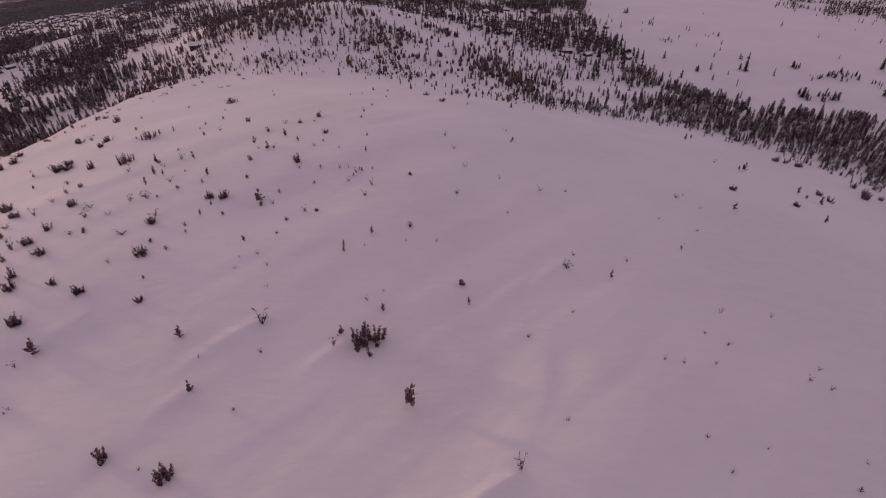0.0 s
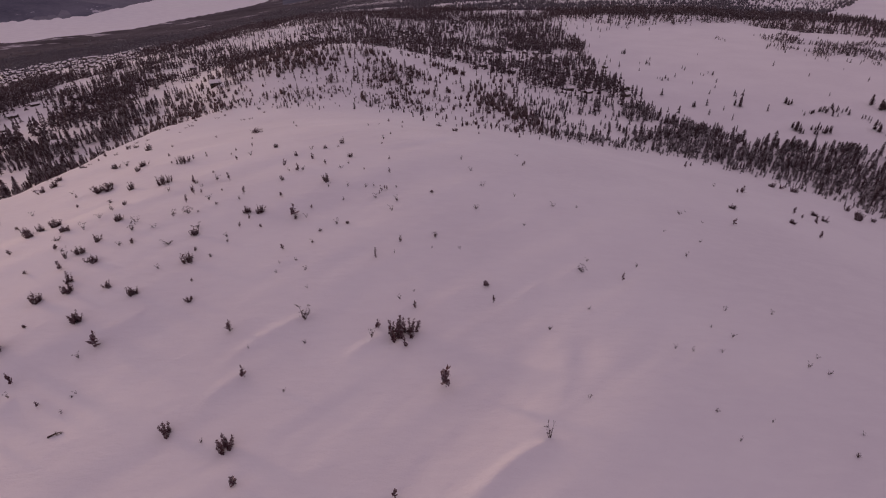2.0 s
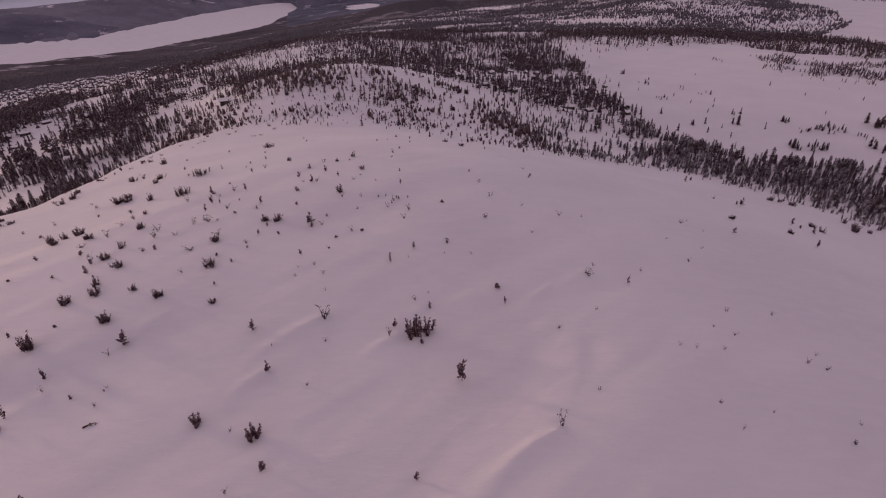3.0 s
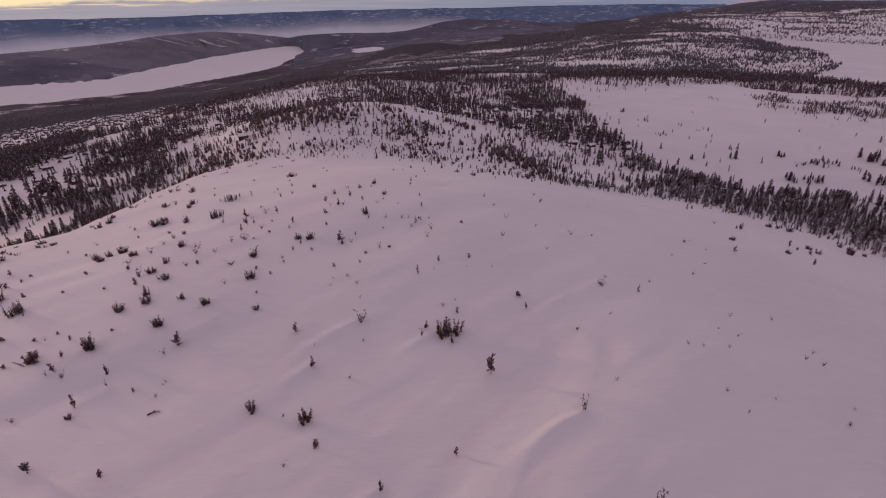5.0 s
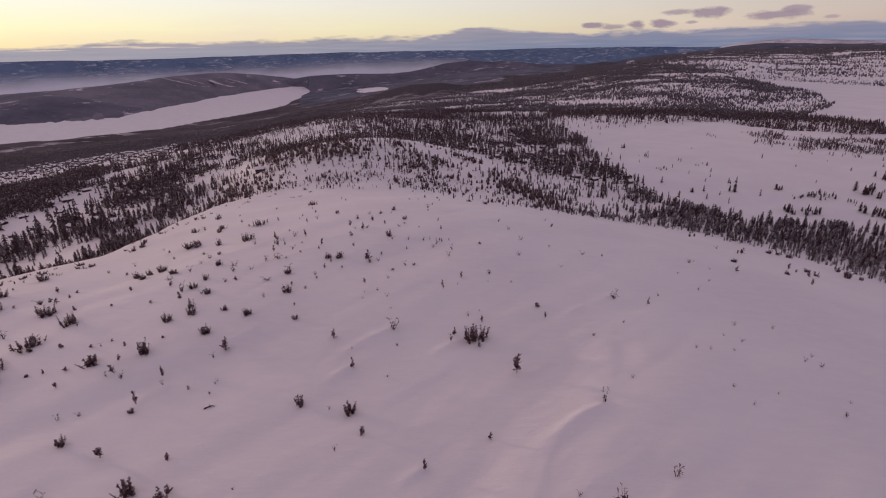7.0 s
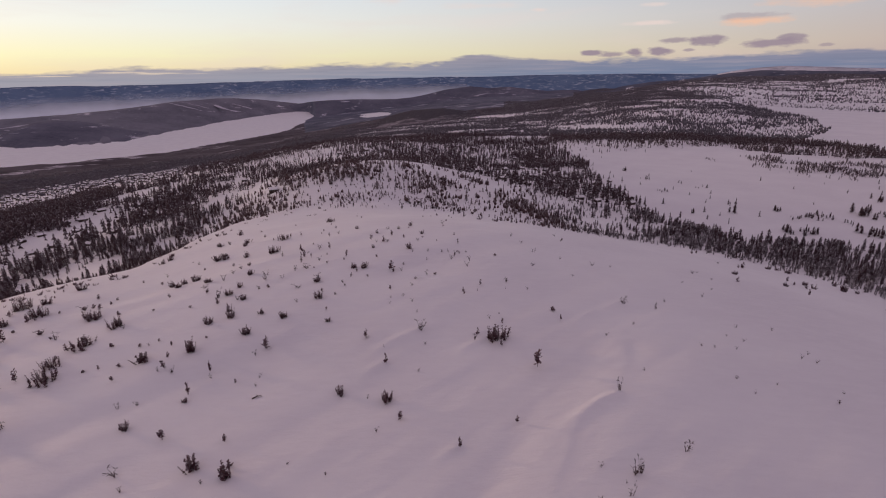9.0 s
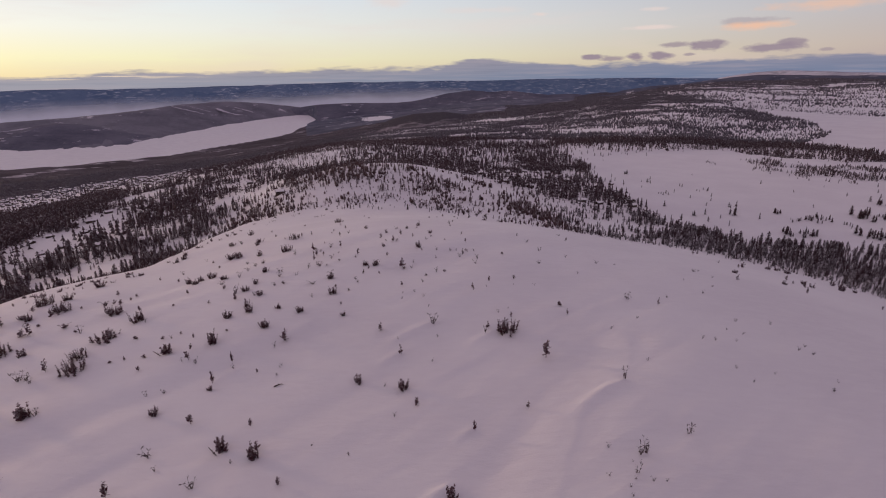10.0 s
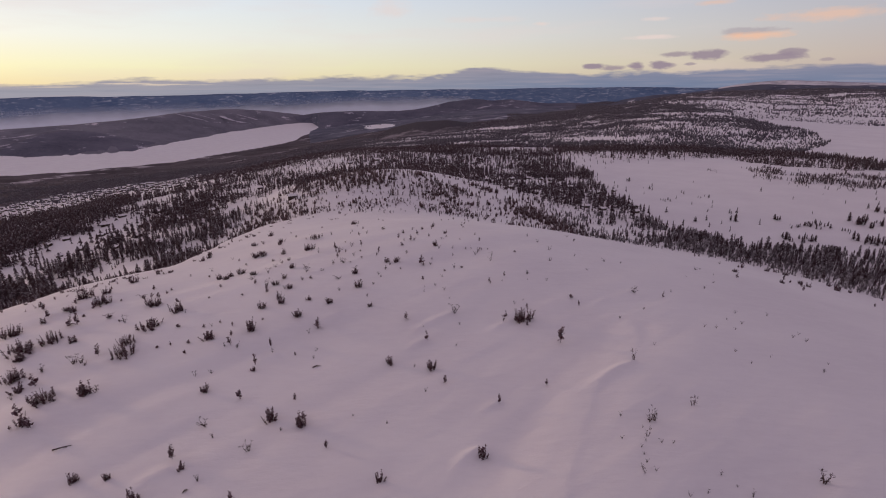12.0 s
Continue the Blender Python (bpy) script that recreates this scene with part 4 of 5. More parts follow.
dark = right & ~frosted
build_stand("spruce_forest", rng, x[frosted], y[frosted], tall[frosted], girth[frosted] * 1.15, NEAR_SPRUCE, RIMED, "dense rimed spruce forest on the flank of the fell")
build_stand("spruce_forest", rng, x[dark], y[dark], tall[dark] * 1.05, girth[dark] * 1.1, NEAR_SPRUCE, FOREST, "dark spruces among the rimed forest on the flank")
build_stand("spruce_forest", rng, x[left], y[left], h[left], girth[left], NEAR_SPRUCE, FOREST, "dark spruce wood on the snowy slope below the fell")

build_stand("birch_scrub", rng, x[low], y[low], np.minimum(h[low], 3.0 + 0.5 * rng.random(int(low.sum()))), girth[low], SCRUB_SHAPES, SCRUB, "brown scrub of low birch and spruce on the open knoll")


def make_tree(template, needles, label):
    """A single spruce one metre tall: a tapered trunk under its crown."""
    v, t = template
    tree = tagged(new("spruce"), label, "tree")
    trunk_v, trunk_f = [], []
    for k, f in enumerate((-0.06, 0.45, 0.96)):
        for q in range(6):
            a = q * math.pi / 3
            trunk_v.append((0.022 * (1.02 - f) * math.cos(a), 0.022 * (1.02 - f) * math.sin(a), f))
        if k:
            for q in range(6):
                a, b = 6 * (k - 1) + q, 6 * (k - 1) + (q + 1) % 6
                trunk_f.append((a, b, b + 6, a + 6))
    link_mesh("trunk", trunk_v, trunk_f, BARK, tree)
    link_mesh("crown", v, t, needles, tree)
    return tree


def set_trees(kinds, picks, group, grow):
    """Single spruces at the picked places."""
    spare = list(kinds)
    for n, k in enumerate(picks):
        ob = kinds[n % len(kinds)]
        tall, wide = h[k] * grow, h[k] * grow * girth[k]
        m = Matrix.LocRotScale((x[k], y[k], height_at(x[k], y[k])), Euler((0, 0, 1.7 * n)), (wide, wide, tall))
        if ob in spare:
            spare.remove(ob)
            ob.matrix_basis = m
            tagged(ob, group=group)
        else:
            twin = copy_thing(ob, Matrix.Identity(4))
            twin.matrix_basis = m
            tagged(twin, group=group)


BARE = [spruce_template(7, 6, q, stem_sides=0) for q in (31, 32, 33, 34)]
set_trees([make_tree(b, FOREST, "small dark spruce at the tree line of the fell") for b in BARE], near_edge, "spruces at the tree line", 0.95)
set_trees([make_tree(b, FOREST, "lone dark spruce on the open snowy bog") for b in BARE[:3]], on_bog, "spruces on the bog", 1.0)
# Groups of spruces out on the bog: x, y, half width, count, tallest.
BOG_GROUPS = ((155, 309, 1.5, 3, 4.6), (178, 310, 1.6, 2, 5.6), (205, 310, 2.5, 4, 4.1), (185, 269, 2.9, 6, 4.4), (207, 291, 4.8, 7, 2.4), (215, 293, 4.0, 8, 3.6), (224, 297, 3.3, 6, 3.7), (247, 298, 5.2, 11, 6.0), (227, 281, 4.8, 6, 2.4), (193, 265, 4.0, 9, 4.4), (222, 259, 4.9, 10, 5.3), (228, 256, 1.9, 5, 6.1), (258, 297, 3.5, 5, 3.5), (281, 334, 3.9, 4, 3.9), (283, 326, 2.9, 5, 3.8), (166, 412, 2.9, 4, 3.4), (195, 379, 3.8, 5, 2.8), (161, 367, 3.5, 4, 3.5), (262, 502, 5.0, 6, 2.5), (163, 454, 3.2, 4, 3.7))
h, x, y = [], [], []
for cx, cy, half, count, tall in BOG_GROUPS:
    for k in range(round(1.3 * count)):
        x.append(cx + half * rng.normal(0, 0.6))
        y.append(cy + (half + 1.5) * rng.normal(0, 0.6))
        h.append(tall * rng.uniform(0.45, 1.0))
girth = rng.uniform(1.1, 2.0, len(x))
set_trees([make_tree(b, FOREST, "dark spruce in a small group on the snowy bog") for b in BARE], range(len(x)), "spruce groups on the bog", 1.0)
x, y = scatter(rng, 330, 760, 54, 0.22)
build_stand("spruce_forest", rng, x, y, tree_height(rng, x, y), rng.uniform(1.0, 1.7, len(x)), MID_SPRUCE, FOREST, "dark spruce woods with snowy clearings in the middle distance")
x, y = scatter(rng, 760, 1500, 50, 0.12, 1.1)
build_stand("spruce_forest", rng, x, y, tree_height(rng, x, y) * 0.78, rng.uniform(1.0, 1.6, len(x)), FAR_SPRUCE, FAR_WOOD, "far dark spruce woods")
x, y = scatter(rng, 1500, 2700, 50, 0.11, 0.55)
a = np.degrees(np.arctan2(x, y))
keep = (a > 7) & (rng.random(len(x)) < 1 - 0.45 * ease(17, 23, a)) | (a <= 7) & (np.hypot(x, y) < 1850) & (rng.random(len(x)) < 0.16)
x, y = x[keep], y[keep]
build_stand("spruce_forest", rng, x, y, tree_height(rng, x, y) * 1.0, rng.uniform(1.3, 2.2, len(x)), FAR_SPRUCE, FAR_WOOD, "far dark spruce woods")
x, y = scatter(rng, 2700, 4700, 48, 0.012)
keep = (np.degrees(np.arctan2(x, y)) > 14) & (fractal(x, y, 210, 181, 4) > 0.42)
x, y = x[keep], y[keep]
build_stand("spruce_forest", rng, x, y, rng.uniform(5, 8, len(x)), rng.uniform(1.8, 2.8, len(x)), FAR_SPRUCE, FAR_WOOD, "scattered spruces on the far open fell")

# ---- dwarf spruces and twigs on the bare fell ----

def strew(groups, seed):
    """Plants strewn about the middle of each group."""
    rnd = random.Random(seed)
    rows = []
    for cx, cy, sx, sy, count, tall, wide in groups:
        for k in range(count):
            size = rnd.uniform(0.75, 1.4)
            rows.append((cx + 1.7 * sx * rnd.uniform(-1, 1), cy + 1.7 * sy * rnd.uniform(-1, 1), tall * size * rnd.uniform(0.85, 1.15), wide * size))
    return tuple(rows)


# Dwarf spruce clumps that stand out: x, y, height, width; and loose groups of more: x, y, spread both ways, count, usual height and width.
CLUMPS_PLACED = ((-7.2, 47.6, 1.64, 1.24), (4.4, 50.4, 2.28, 1.55), (-31.7, 51.8, 1.26, 1.3), (-18.8, 58.5, 2.65, 1.94), (-23.4, 60.2, 2.72, 2.02), (-60.1, 63.5, 2.41, 1.73), (-61.1, 69.5, 2.76, 4.13), (-55.2, 70.1, 2.66, 2.87), (-1.9, 70.4, 2.2, 1.94), (-68.6, 73.2, 2.19, 2.46), (-72.0, 76.7, 3.3, 3.1), (-55.6, 80.9, 3.09, 3.86), (-42.1, 84.4, 2.03, 2.53), (14.0, 84.5, 3.43, 3.58), (-57.2, 85.2, 2.46, 3.03), (-35.0, 86.1, 3.27, 1.99), (-78.1, 86.6, 3.38, 4.95), (-74.8, 90.0, 3.07, 3.76), (-56.8, 91.3, 2.04, 4.48), (-87.6, 95.7, 3.2, 4.0), (-54.3, 98.1, 2.84, 2.96), (-61.9, 103.1, 2.72, 3.41), (-76.1, 107.5, 3.31, 3.47), (-149.9, 178.9, 4.47, 6.31), (-122.9, 180.1, 4.73, 5.01))
CLUMPS_GROUPS = ((-41, 51, 10.8, 1.5, 2, 1.22, 1.02), (6, 95, 8.8, 13.4, 3, 1.79, 0.88), (-77, 96, 7.7, 9.6, 8, 1.71, 1.94), (-24, 103, 8.0, 8.9, 16, 1.53, 1.53), (-56, 119, 7.9, 2.2, 5, 1.92, 2.31), (88, 136, 8.6, 11.7, 4, 1.3, 1.54), (-11, 140, 7.9, 8.9, 7, 1.42, 1.19), (-43, 142, 6.0, 6.0, 8, 1.8, 2.2), (120, 150, 2.1, 3.3, 4, 2.1, 1.95), (-71, 154, 1.6, 3.8, 3, 1.52, 1.91), (-144, 160, 6.7, 5.5, 2, 3.36, 4.05), (117, 170, 2.4, 1.5, 2, 2.15, 2.48), (-43, 170, 10.7, 7.6, 3, 1.87, 2.34), (23, 185, 3.0, 13.9, 3, 0.86, 1.44))
CLUMPS = CLUMPS_PLACED + strew(CLUMPS_GROUPS, 46)
# Slim single spruces that stand out: x, y, height, width; and loose groups of more: x, y, spread both ways, count, usual height and width.
SLIM_PLACED = ((-23.1, 45.9, 1.71, 0.58), (-14.5, 53.8, 1.2, 0.68), (-33.8, 54.0, 2.2, 1.01), (7.4, 60.6, 1.54, 0.56), (-58.4, 62.8, 1.73, 1.06), (14.4, 64.5, 1.15, 0.59), (-62.6, 65.9, 2.26, 1.12), (-29.8, 66.0, 1.72, 0.91), (0.1, 66.5, 1.16, 0.76), (-66.4, 74.3, 2.66, 1.22), (-30.6, 75.3, 2.02, 0.7), (-69.9, 76.7, 1.76, 1.02), (-2.8, 79.3, 1.75, 0.7), (-29.8, 81.0, 1.88, 0.63), (-37.1, 81.7, 1.71, 0.86), (-60.7, 82.0, 1.97, 1.0), (-22.9, 86.0, 2.1, 1.28), (11.2, 86.0, 1.41, 0.63), (-73.9, 96.1, 2.6, 1.2), (-84.6, 102.4, 1.64, 1.37), (-76.2, 104.8, 2.08, 0.94), (-88.7, 106.7, 2.27, 1.44), (-84.2, 112.0, 3.55, 1.87), (-83.2, 112.8, 6.6, 4.17), (-119.5, 153.7, 4.18, 2.45))
SLIM_GROUPS = ((-40, 74, 13.2, 8.8, 8, 1.09, 0.59), (15, 96, 3.5, 7.3, 4, 0.94, 0.48), (38, 99, 8.2, 7.8, 2, 1.05, 0.34), (-72, 105, 7.1, 8.9, 7, 1.33, 1.05), (-43, 110, 5.0, 9.0, 3, 0.91, 0.7), (-11, 110, 6.1, 7.3, 5, 0.96, 0.55), (88, 126, 11.7, 10.1, 7, 1.32, 0.65), (8, 127, 3.4, 5.8, 5, 0.86, 0.41), (-21, 127, 4.5, 4.5, 7, 1.3, 0.56), (-7, 143, 6.7, 5.9, 5, 1.09, 0.64), (-28, 147, 4.7, 7.0, 4, 1.09, 0.56), (-68, 166, 7.5, 15.0, 2, 1.18, 0.7), (104, 169, 8.9, 12.5, 6, 1.47, 0.9), (25, 207, 13.9, 4.8, 4, 1.38, 1.04))
SLIM = SLIM_PLACED + strew(SLIM_GROUPS, 44)
# Twigs that stand out: x, y, height, width; and loose groups of more: x, y, spread both ways, count, usual height and width.
SPRIGS_PLACED = ((39.4, 44.3, 1.51, 1.24), (-28.8, 49.9, 0.88, 0.63), (23.7, 51.7, 0.9, 0.75), (-24.4, 54.4, 1.24, 1.12), (25.1, 54.5, 1.18, 1.09), (25.7, 54.7, 1.68, 0.78), (-30.3, 57.7, 0.73, 0.51), (31.9, 57.8, 1.23, 1.0), (-32.6, 60.3, 1.13, 1.23), (28.3, 69.2, 1.7, 0.71), (-68.4, 78.4, 1.01, 1.28), (-63.8, 80.0, 1.73, 1.51), (-62.5, 80.2, 1.23, 1.0), (10.6, 84.3, 1.4, 0.75), (2.1, 88.1, 1.59, 1.48), (-63.8, 95.4, 1.6, 1.11), (38.0, 96.6, 1.06, 1.02), (-32.2, 97.4, 1.34, 0.75), (-68.8, 98.1, 0.84, 1.45), (18.2, 105.7, 1.01, 0.94), (-38.7, 106.5, 2.1, 1.05), (-23.0, 107.6, 0.73, 1.52), (-67.5, 109.1, 1.15, 1.5), (-20.0, 111.8, 0.97, 1.35), (-41.3, 115.9, 1.55, 0.9))
SPRIGS_GROUPS = ((26, 49, 3.3, 4.7, 19, 0.42, 0.31), (-9, 65, 8.2, 8.3, 8, 0.51, 0.35), (45, 78, 9.2, 7.4, 18, 0.51, 0.41), (-67, 83, 12.0, 11.0, 10, 0.67, 0.77), (-32, 84, 7.1, 6.8, 8, 0.69, 0.47), (11, 94, 9.5, 6.5, 13, 0.41, 0.35), (-24, 102, 6.6, 4.7, 7, 0.61, 0.57), (48, 111, 9.8, 9.3, 10, 0.46, 0.46), (4, 118, 5.4, 4.9, 11, 0.67, 0.57), (-35, 125, 7.2, 8.5, 12, 0.74, 0.92), (27, 131, 6.8, 13.7, 6, 0.66, 0.69), (95, 137, 19.9, 12.9, 2, 0.65, 0.85), (-8, 141, 9.3, 11.9, 8, 0.62, 0.69), (-60, 153, 3.7, 17.8, 3, 1.07, 0.75))
SPRIGS = SPRIGS_PLACED + strew(SPRIGS_GROUPS, 46)
BUSHES = ((-35.0, 47.5, 2.33, 1.28), (-35.9, 68.4, 1.78, 1.34), (-8.5, 72.6, 1.69, 1.27), (-30.4, 73.7, 0.90, 0.88), (4.2, 110.9, 0.62, 0.68), (-38.9, 124.9, 1.13, 0.93), (-79.7, 114.8, 2.32, 2.44), (-28.1, 131.6, 0.91, 0.70), (-80.1, 126.5, 2.04, 2.16), (-117.5, 178.4, 3.27, 2.97),)
BRANCHES = ((-29.6, 48.3, 0.26, 0.39), (-50.5, 58.1, 1.01, 2.34), (-20.3, 73.4, 0.39, 1.13),)


def add_spray(verts, faces, root, tip, wide, rnd):
    """One flat needle spray: a bent leaf of four triangles' worth."""
    root, tip = Vector(root), Vector(tip)
    side = (tip - root).cross(Vector((rnd.uniform(-0.3, 0.3), rnd.uniform(-0.3, 0.3), 1)))
    side = side.normalized() * wide if side.length > 1e-6 else Vector((wide, 0, 0))
    mid = root.lerp(tip, 0.55)
    n = len(verts)
    verts += [root, mid + side + Vector((0, 0, wide * 0.3)), tip, mid - side - Vector((0, 0, wide * 0.3))]
    faces += [(n, n + 1, n + 2), (n, n + 2, n + 3)]


def stem_mesh(height, thick, lean, rnd):
    verts, faces = [], []
    for k, f in enumerate((-0.08, 0.4, 1.0)):
        for s in range(4):
            a = s * math.pi / 2
            r = thick * (1 - 0.9 * max(f, 0))
            verts.append((lean[0] * f * height + r * math.cos(a), lean[1] * f * height + r * math.sin(a), f * height))
        if k:
            for s in range(4):
                a, b = 4 * (k - 1) + s, 4 * (k - 1) + (s + 1) % 4
                faces.append((a, b, b + 4, a + 4))
    return verts, faces


def needle_mesh(height, wide, lean, rnd, whorls, sprays, low=0.08):
    verts, faces = [], []
    for k in range(whorls):
        f = low + (1.02 - low) * (k + rnd.uniform(0, 0.6)) / whorls
        reach = wide * max(0.25, 1.05 - f) ** 0.45 * rnd.uniform(0.65, 1.25)
        for s in range(sprays):
            a = 6.283 * (s + rnd.random()) / sprays
            root = (lean[0] * f * height, lean[1] * f * height, f * height)
            out = reach * rnd.uniform(0.6, 1.25)
            tip = (root[0] + out * math.cos(a), root[1] + out * math.sin(a), root[2] + out * rnd.uniform(-0.35, 0.75))
            add_spray(verts, faces, root, tip, out * rnd.uniform(0.28, 0.48), rnd)
    return verts, faces


def make_spruce(name, seed, stems, label, category, spread=0.34, stout=1.0, rise=1.1):
    """A stunted spruce about one metre tall and wide, of one or several leaning stems."""
    rnd = random.Random(seed)
    thing = tagged(new(name), label, category)
    for k in range(stems):
        if stems == 1:
            bx, by, tall, wide = 0, 0, 1.0, 0.52
        else:
            a, d = 2.4 * k + rnd.uniform(-0.9, 0.9), spread * rnd.uniform(0.6, 1.25) * ((k + rnd.random()) / stems) ** 0.6
            bx, by, tall, wide = d * math.cos(a), d * math.sin(a), rnd.uniform(0.50, 1.0) * (1 - 0.28 * d / spread), stout * rnd.uniform(0.10, 0.20)
        lean = (rnd.uniform(-0.16, 0.16) + rise * bx, rnd.uniform(-0.16, 0.16) + rise * by)
        v, f = stem_mesh(tall, 0.018 + 0.01 * (stems == 1), lean, rnd)
        stem = link_mesh("stem", v, f, BARK, thing)
        stem.location = (bx, by, 0)
        v, f = needle_mesh(tall, wide, lean, rnd, 7, 5 if stems == 1 else 6, 0.16 if stems == 1 else 0.05)
        link_mesh("foliage", v, f, NEEDLES, stem)
    return thing


def make_sprig(seed, stems):
    """Birch and juniper twigs poking through the snow, about one metre tall and wide."""
    rnd = random.Random(seed)
    thing = new("birch_sprig")
    tagged(thing, "bare birch twigs poking out of deep snow", "twigs")
    for k in range(stems):
        a = 6.283 * rnd.random()
        d = 0.20 * rnd.random()
        lean = (rnd.uniform(-0.6, 0.6), rnd.uniform(-0.6, 0.6))
        tall = rnd.uniform(0.40, 1.0)
        v, f = stem_mesh(tall, 0.045, lean, rnd)
        for b in range(8):
            ring, s = (4, 8)[b % 2], rnd.randrange(4)
            root, other = ring + s, ring + (s + 1) % 4
            tip = Vector(v[root]) + Vector((rnd.uniform(-0.34, 0.34), rnd.uniform(-0.34, 0.34), rnd.uniform(-0.06, 0.28)))
            side = Vector((rnd.uniform(-0.08, 0.08), rnd.uniform(-0.08, 0.08), 0.05))
            n = len(v)
            v += [Vector(v[root]).lerp(tip, 0.55) + side, tip]
            f += [(root, other, n), (root, n, n + 1), (other, n + 1, n)]
        stem = link_mesh("twig", v, f, TWIG, thing)
        stem.location = (d * math.cos(a), d * math.sin(a), 0)
    return thing


def plant(kinds, rows, group, seed, sink=0.03):
    """Set out copies of the kinds at their places, each with its own size and turn."""
    rnd = random.Random(seed)
    spare = list(kinds)
    for x, y, tall, wide in rows:
        ob = rnd.choice(kinds)
        spin = Matrix.LocRotScale((x, y, height_at(x, y) - sink * tall), Euler((rnd.uniform(-0.08, 0.08), rnd.uniform(-0.08, 0.08), rnd.random() * 6.28)), (1.1 * wide, 1.1 * wide, 0.98 * tall))
        if ob in spare:
            spare.remove(ob)
            ob.matrix_basis = spin
            tagged(ob, group=group)
        else:
            twin = copy_thing(ob, Matrix.Identity(4))
            twin.matrix_basis = spin
            tagged(twin, group=group)
    for ob in spare:
        for o in (*ob.children_recursive, ob):
            bpy.data.objects.remove(o)


clump_kinds = [make_spruce("dwarf_spruce_clump", 300 + s, n, "low clump of wind-stunted dark spruce standing in snow", "shrub") for s, n in enumerate((8, 9, 10, 11, 12, 14))]
brow_rows, rnd = [], random.Random(77)
while len(brow_rows) < 70:
    a, f = radians(rnd.uniform(-82, -14)), rnd.uniform(0.80, 1.0) ** 0.6
    reach = float(np.interp(math.degrees(a), [-90, -61, -42, -33, -26, -12], [112, 118, 123, 152, 174, 186])) * f
    wide = rnd.uniform(0.7, 2.0)
    brow_rows.append((reach * math.sin(a), 60 + reach * math.cos(a), wide * rnd.uniform(0.55, 0.9), wide))
brow_kinds = [make_spruce("dwarf_spruce_clump", 320 + s, n, "low open clump of dark spruce on the brow of the fell", "shrub") for s, n in enumerate((3, 4, 5))]
plant(brow_kinds, brow_rows, "spruce clumps on the brow", 6)
plant(clump_kinds, [(x, y, tall, 0.92 * wide) for x, y, tall, wide in CLUMPS if wide < 2.9 and tall < 1.7 * wide], "dwarf spruce clumps on the fell", 1)
thicket = [make_spruce("spruce_thicket", 340 + s, 20, "wide thicket of many wind-stunted dark spruce stems in snow", "shrub", 0.50, 0.62, 0.3) for s in range(2)]
plant(thicket, [(x, y, 0.98 * tall, 0.9 * wide) for x, y, tall, wide in CLUMPS if wide >= 2.9] + [(x, y, 0.6 * tall, 0.8 * wide) for x, y, tall, wide in SLIM if tall > 3], "spruce thickets on the fell", 2)
slim_kinds = [make_spruce("dwarf_spruce", 360 + s, 1, "single slim wind-worn dwarf spruce standing in snow", "shrub") for s in range(6)]
rnd = random.Random(78)
sparse = []
while len(sparse) < 75:
    a, f = radians(rnd.uniform(-70, 40)), rnd.uniform(0.25, 0.95)
    px, py = 150 * f * math.sin(a), 62 + 150 * f * math.cos(a)
    if rnd.random() < (1.0 if px < 10 else 0.12) and all(math.hypot(px - r[0], py - r[1]) > 3 for r in SLIM):
        sparse.append((px, py, rnd.uniform(0.35, 0.9), rnd.uniform(0.35, 0.8)))
plant(slim_kinds, [r for r in SLIM if r[2] <= 3] + [(x, y, tall, 1.25 * wide) for x, y, tall, wide in CLUMPS if wide < 2.9 and tall >= 1.7 * wide] + sparse, "single dwarf spruces on the fell", 3)
bush_kinds = [make_spruce("spruce_bush", 380 + s, 11, "dense rounded dark dwarf spruce bush in snow", "shrub") for s in range(3)]
plant(bush_kinds, BUSHES, "dense dwarf spruce bushes on the fell", 4)
sprig_kinds = [make_sprig(400 + s, n) for s, n in enumerate((3, 4, 4, 5, 6))]
plant(sprig_kinds, SPRIGS, "birch twigs in the snow", 5)


def make_branch(x, y, long, seed):
    rnd = random.Random(seed)
    thing = tagged(new("fallen_branch"), "dark fallen branch lying half buried in snow", "branch")
    v, f = [], []
    for k in range(6):
        t = k / 5
        for s in range(5):
            a = s * 1.2566
            r = 0.11 * (1 - 0.75 * t)
            v.append((long * (t - 0.5), r * math.cos(a) + 0.18 * math.sin(2.2 * t), r * math.sin(a) + 0.10 * t))
        if k:
            for s in range(5):
                a, b = 5 * (k - 1) + s, 5 * (k - 1) + (s + 1) % 5
                f.append((a, b, b + 5, a + 5))
    limb = link_mesh("limb", v, f, BARK, thing)
    v, f = [], []
    for k in range(9):
        t = rnd.uniform(-0.1, 0.45) * long
        add_spray(v, f, (t, 0.1, 0.02), (t + rnd.uniform(0.1, 0.3), rnd.uniform(-0.3, 0.4), rnd.uniform(0.05, 0.25)), 0.06, rnd)
    link_mesh("side_twigs", v, f, TWIG, limb)
    thing.matrix_basis = Matrix.LocRotScale((x, y, height_at(x, y) + 0.03), Euler((0, 0, rnd.uniform(0.2, 0.7))), None)


for k, (x, y, tall, wide) in enumerate(BRANCHES):
    make_branch(x, y, wide * 1.05, 500 + k)


# ---- cabins in the woods ----


def box(bm, x0, x1, y0, y1, z0, z1):
    m = Matrix.LocRotScale(((x0 + x1) / 2, (y0 + y1) / 2, (z0 + z1) / 2), None, (x1 - x0, y1 - y0, z1 - z0))
    return bmesh.ops.create_cube(bm, size=1, matrix=m)["verts"]


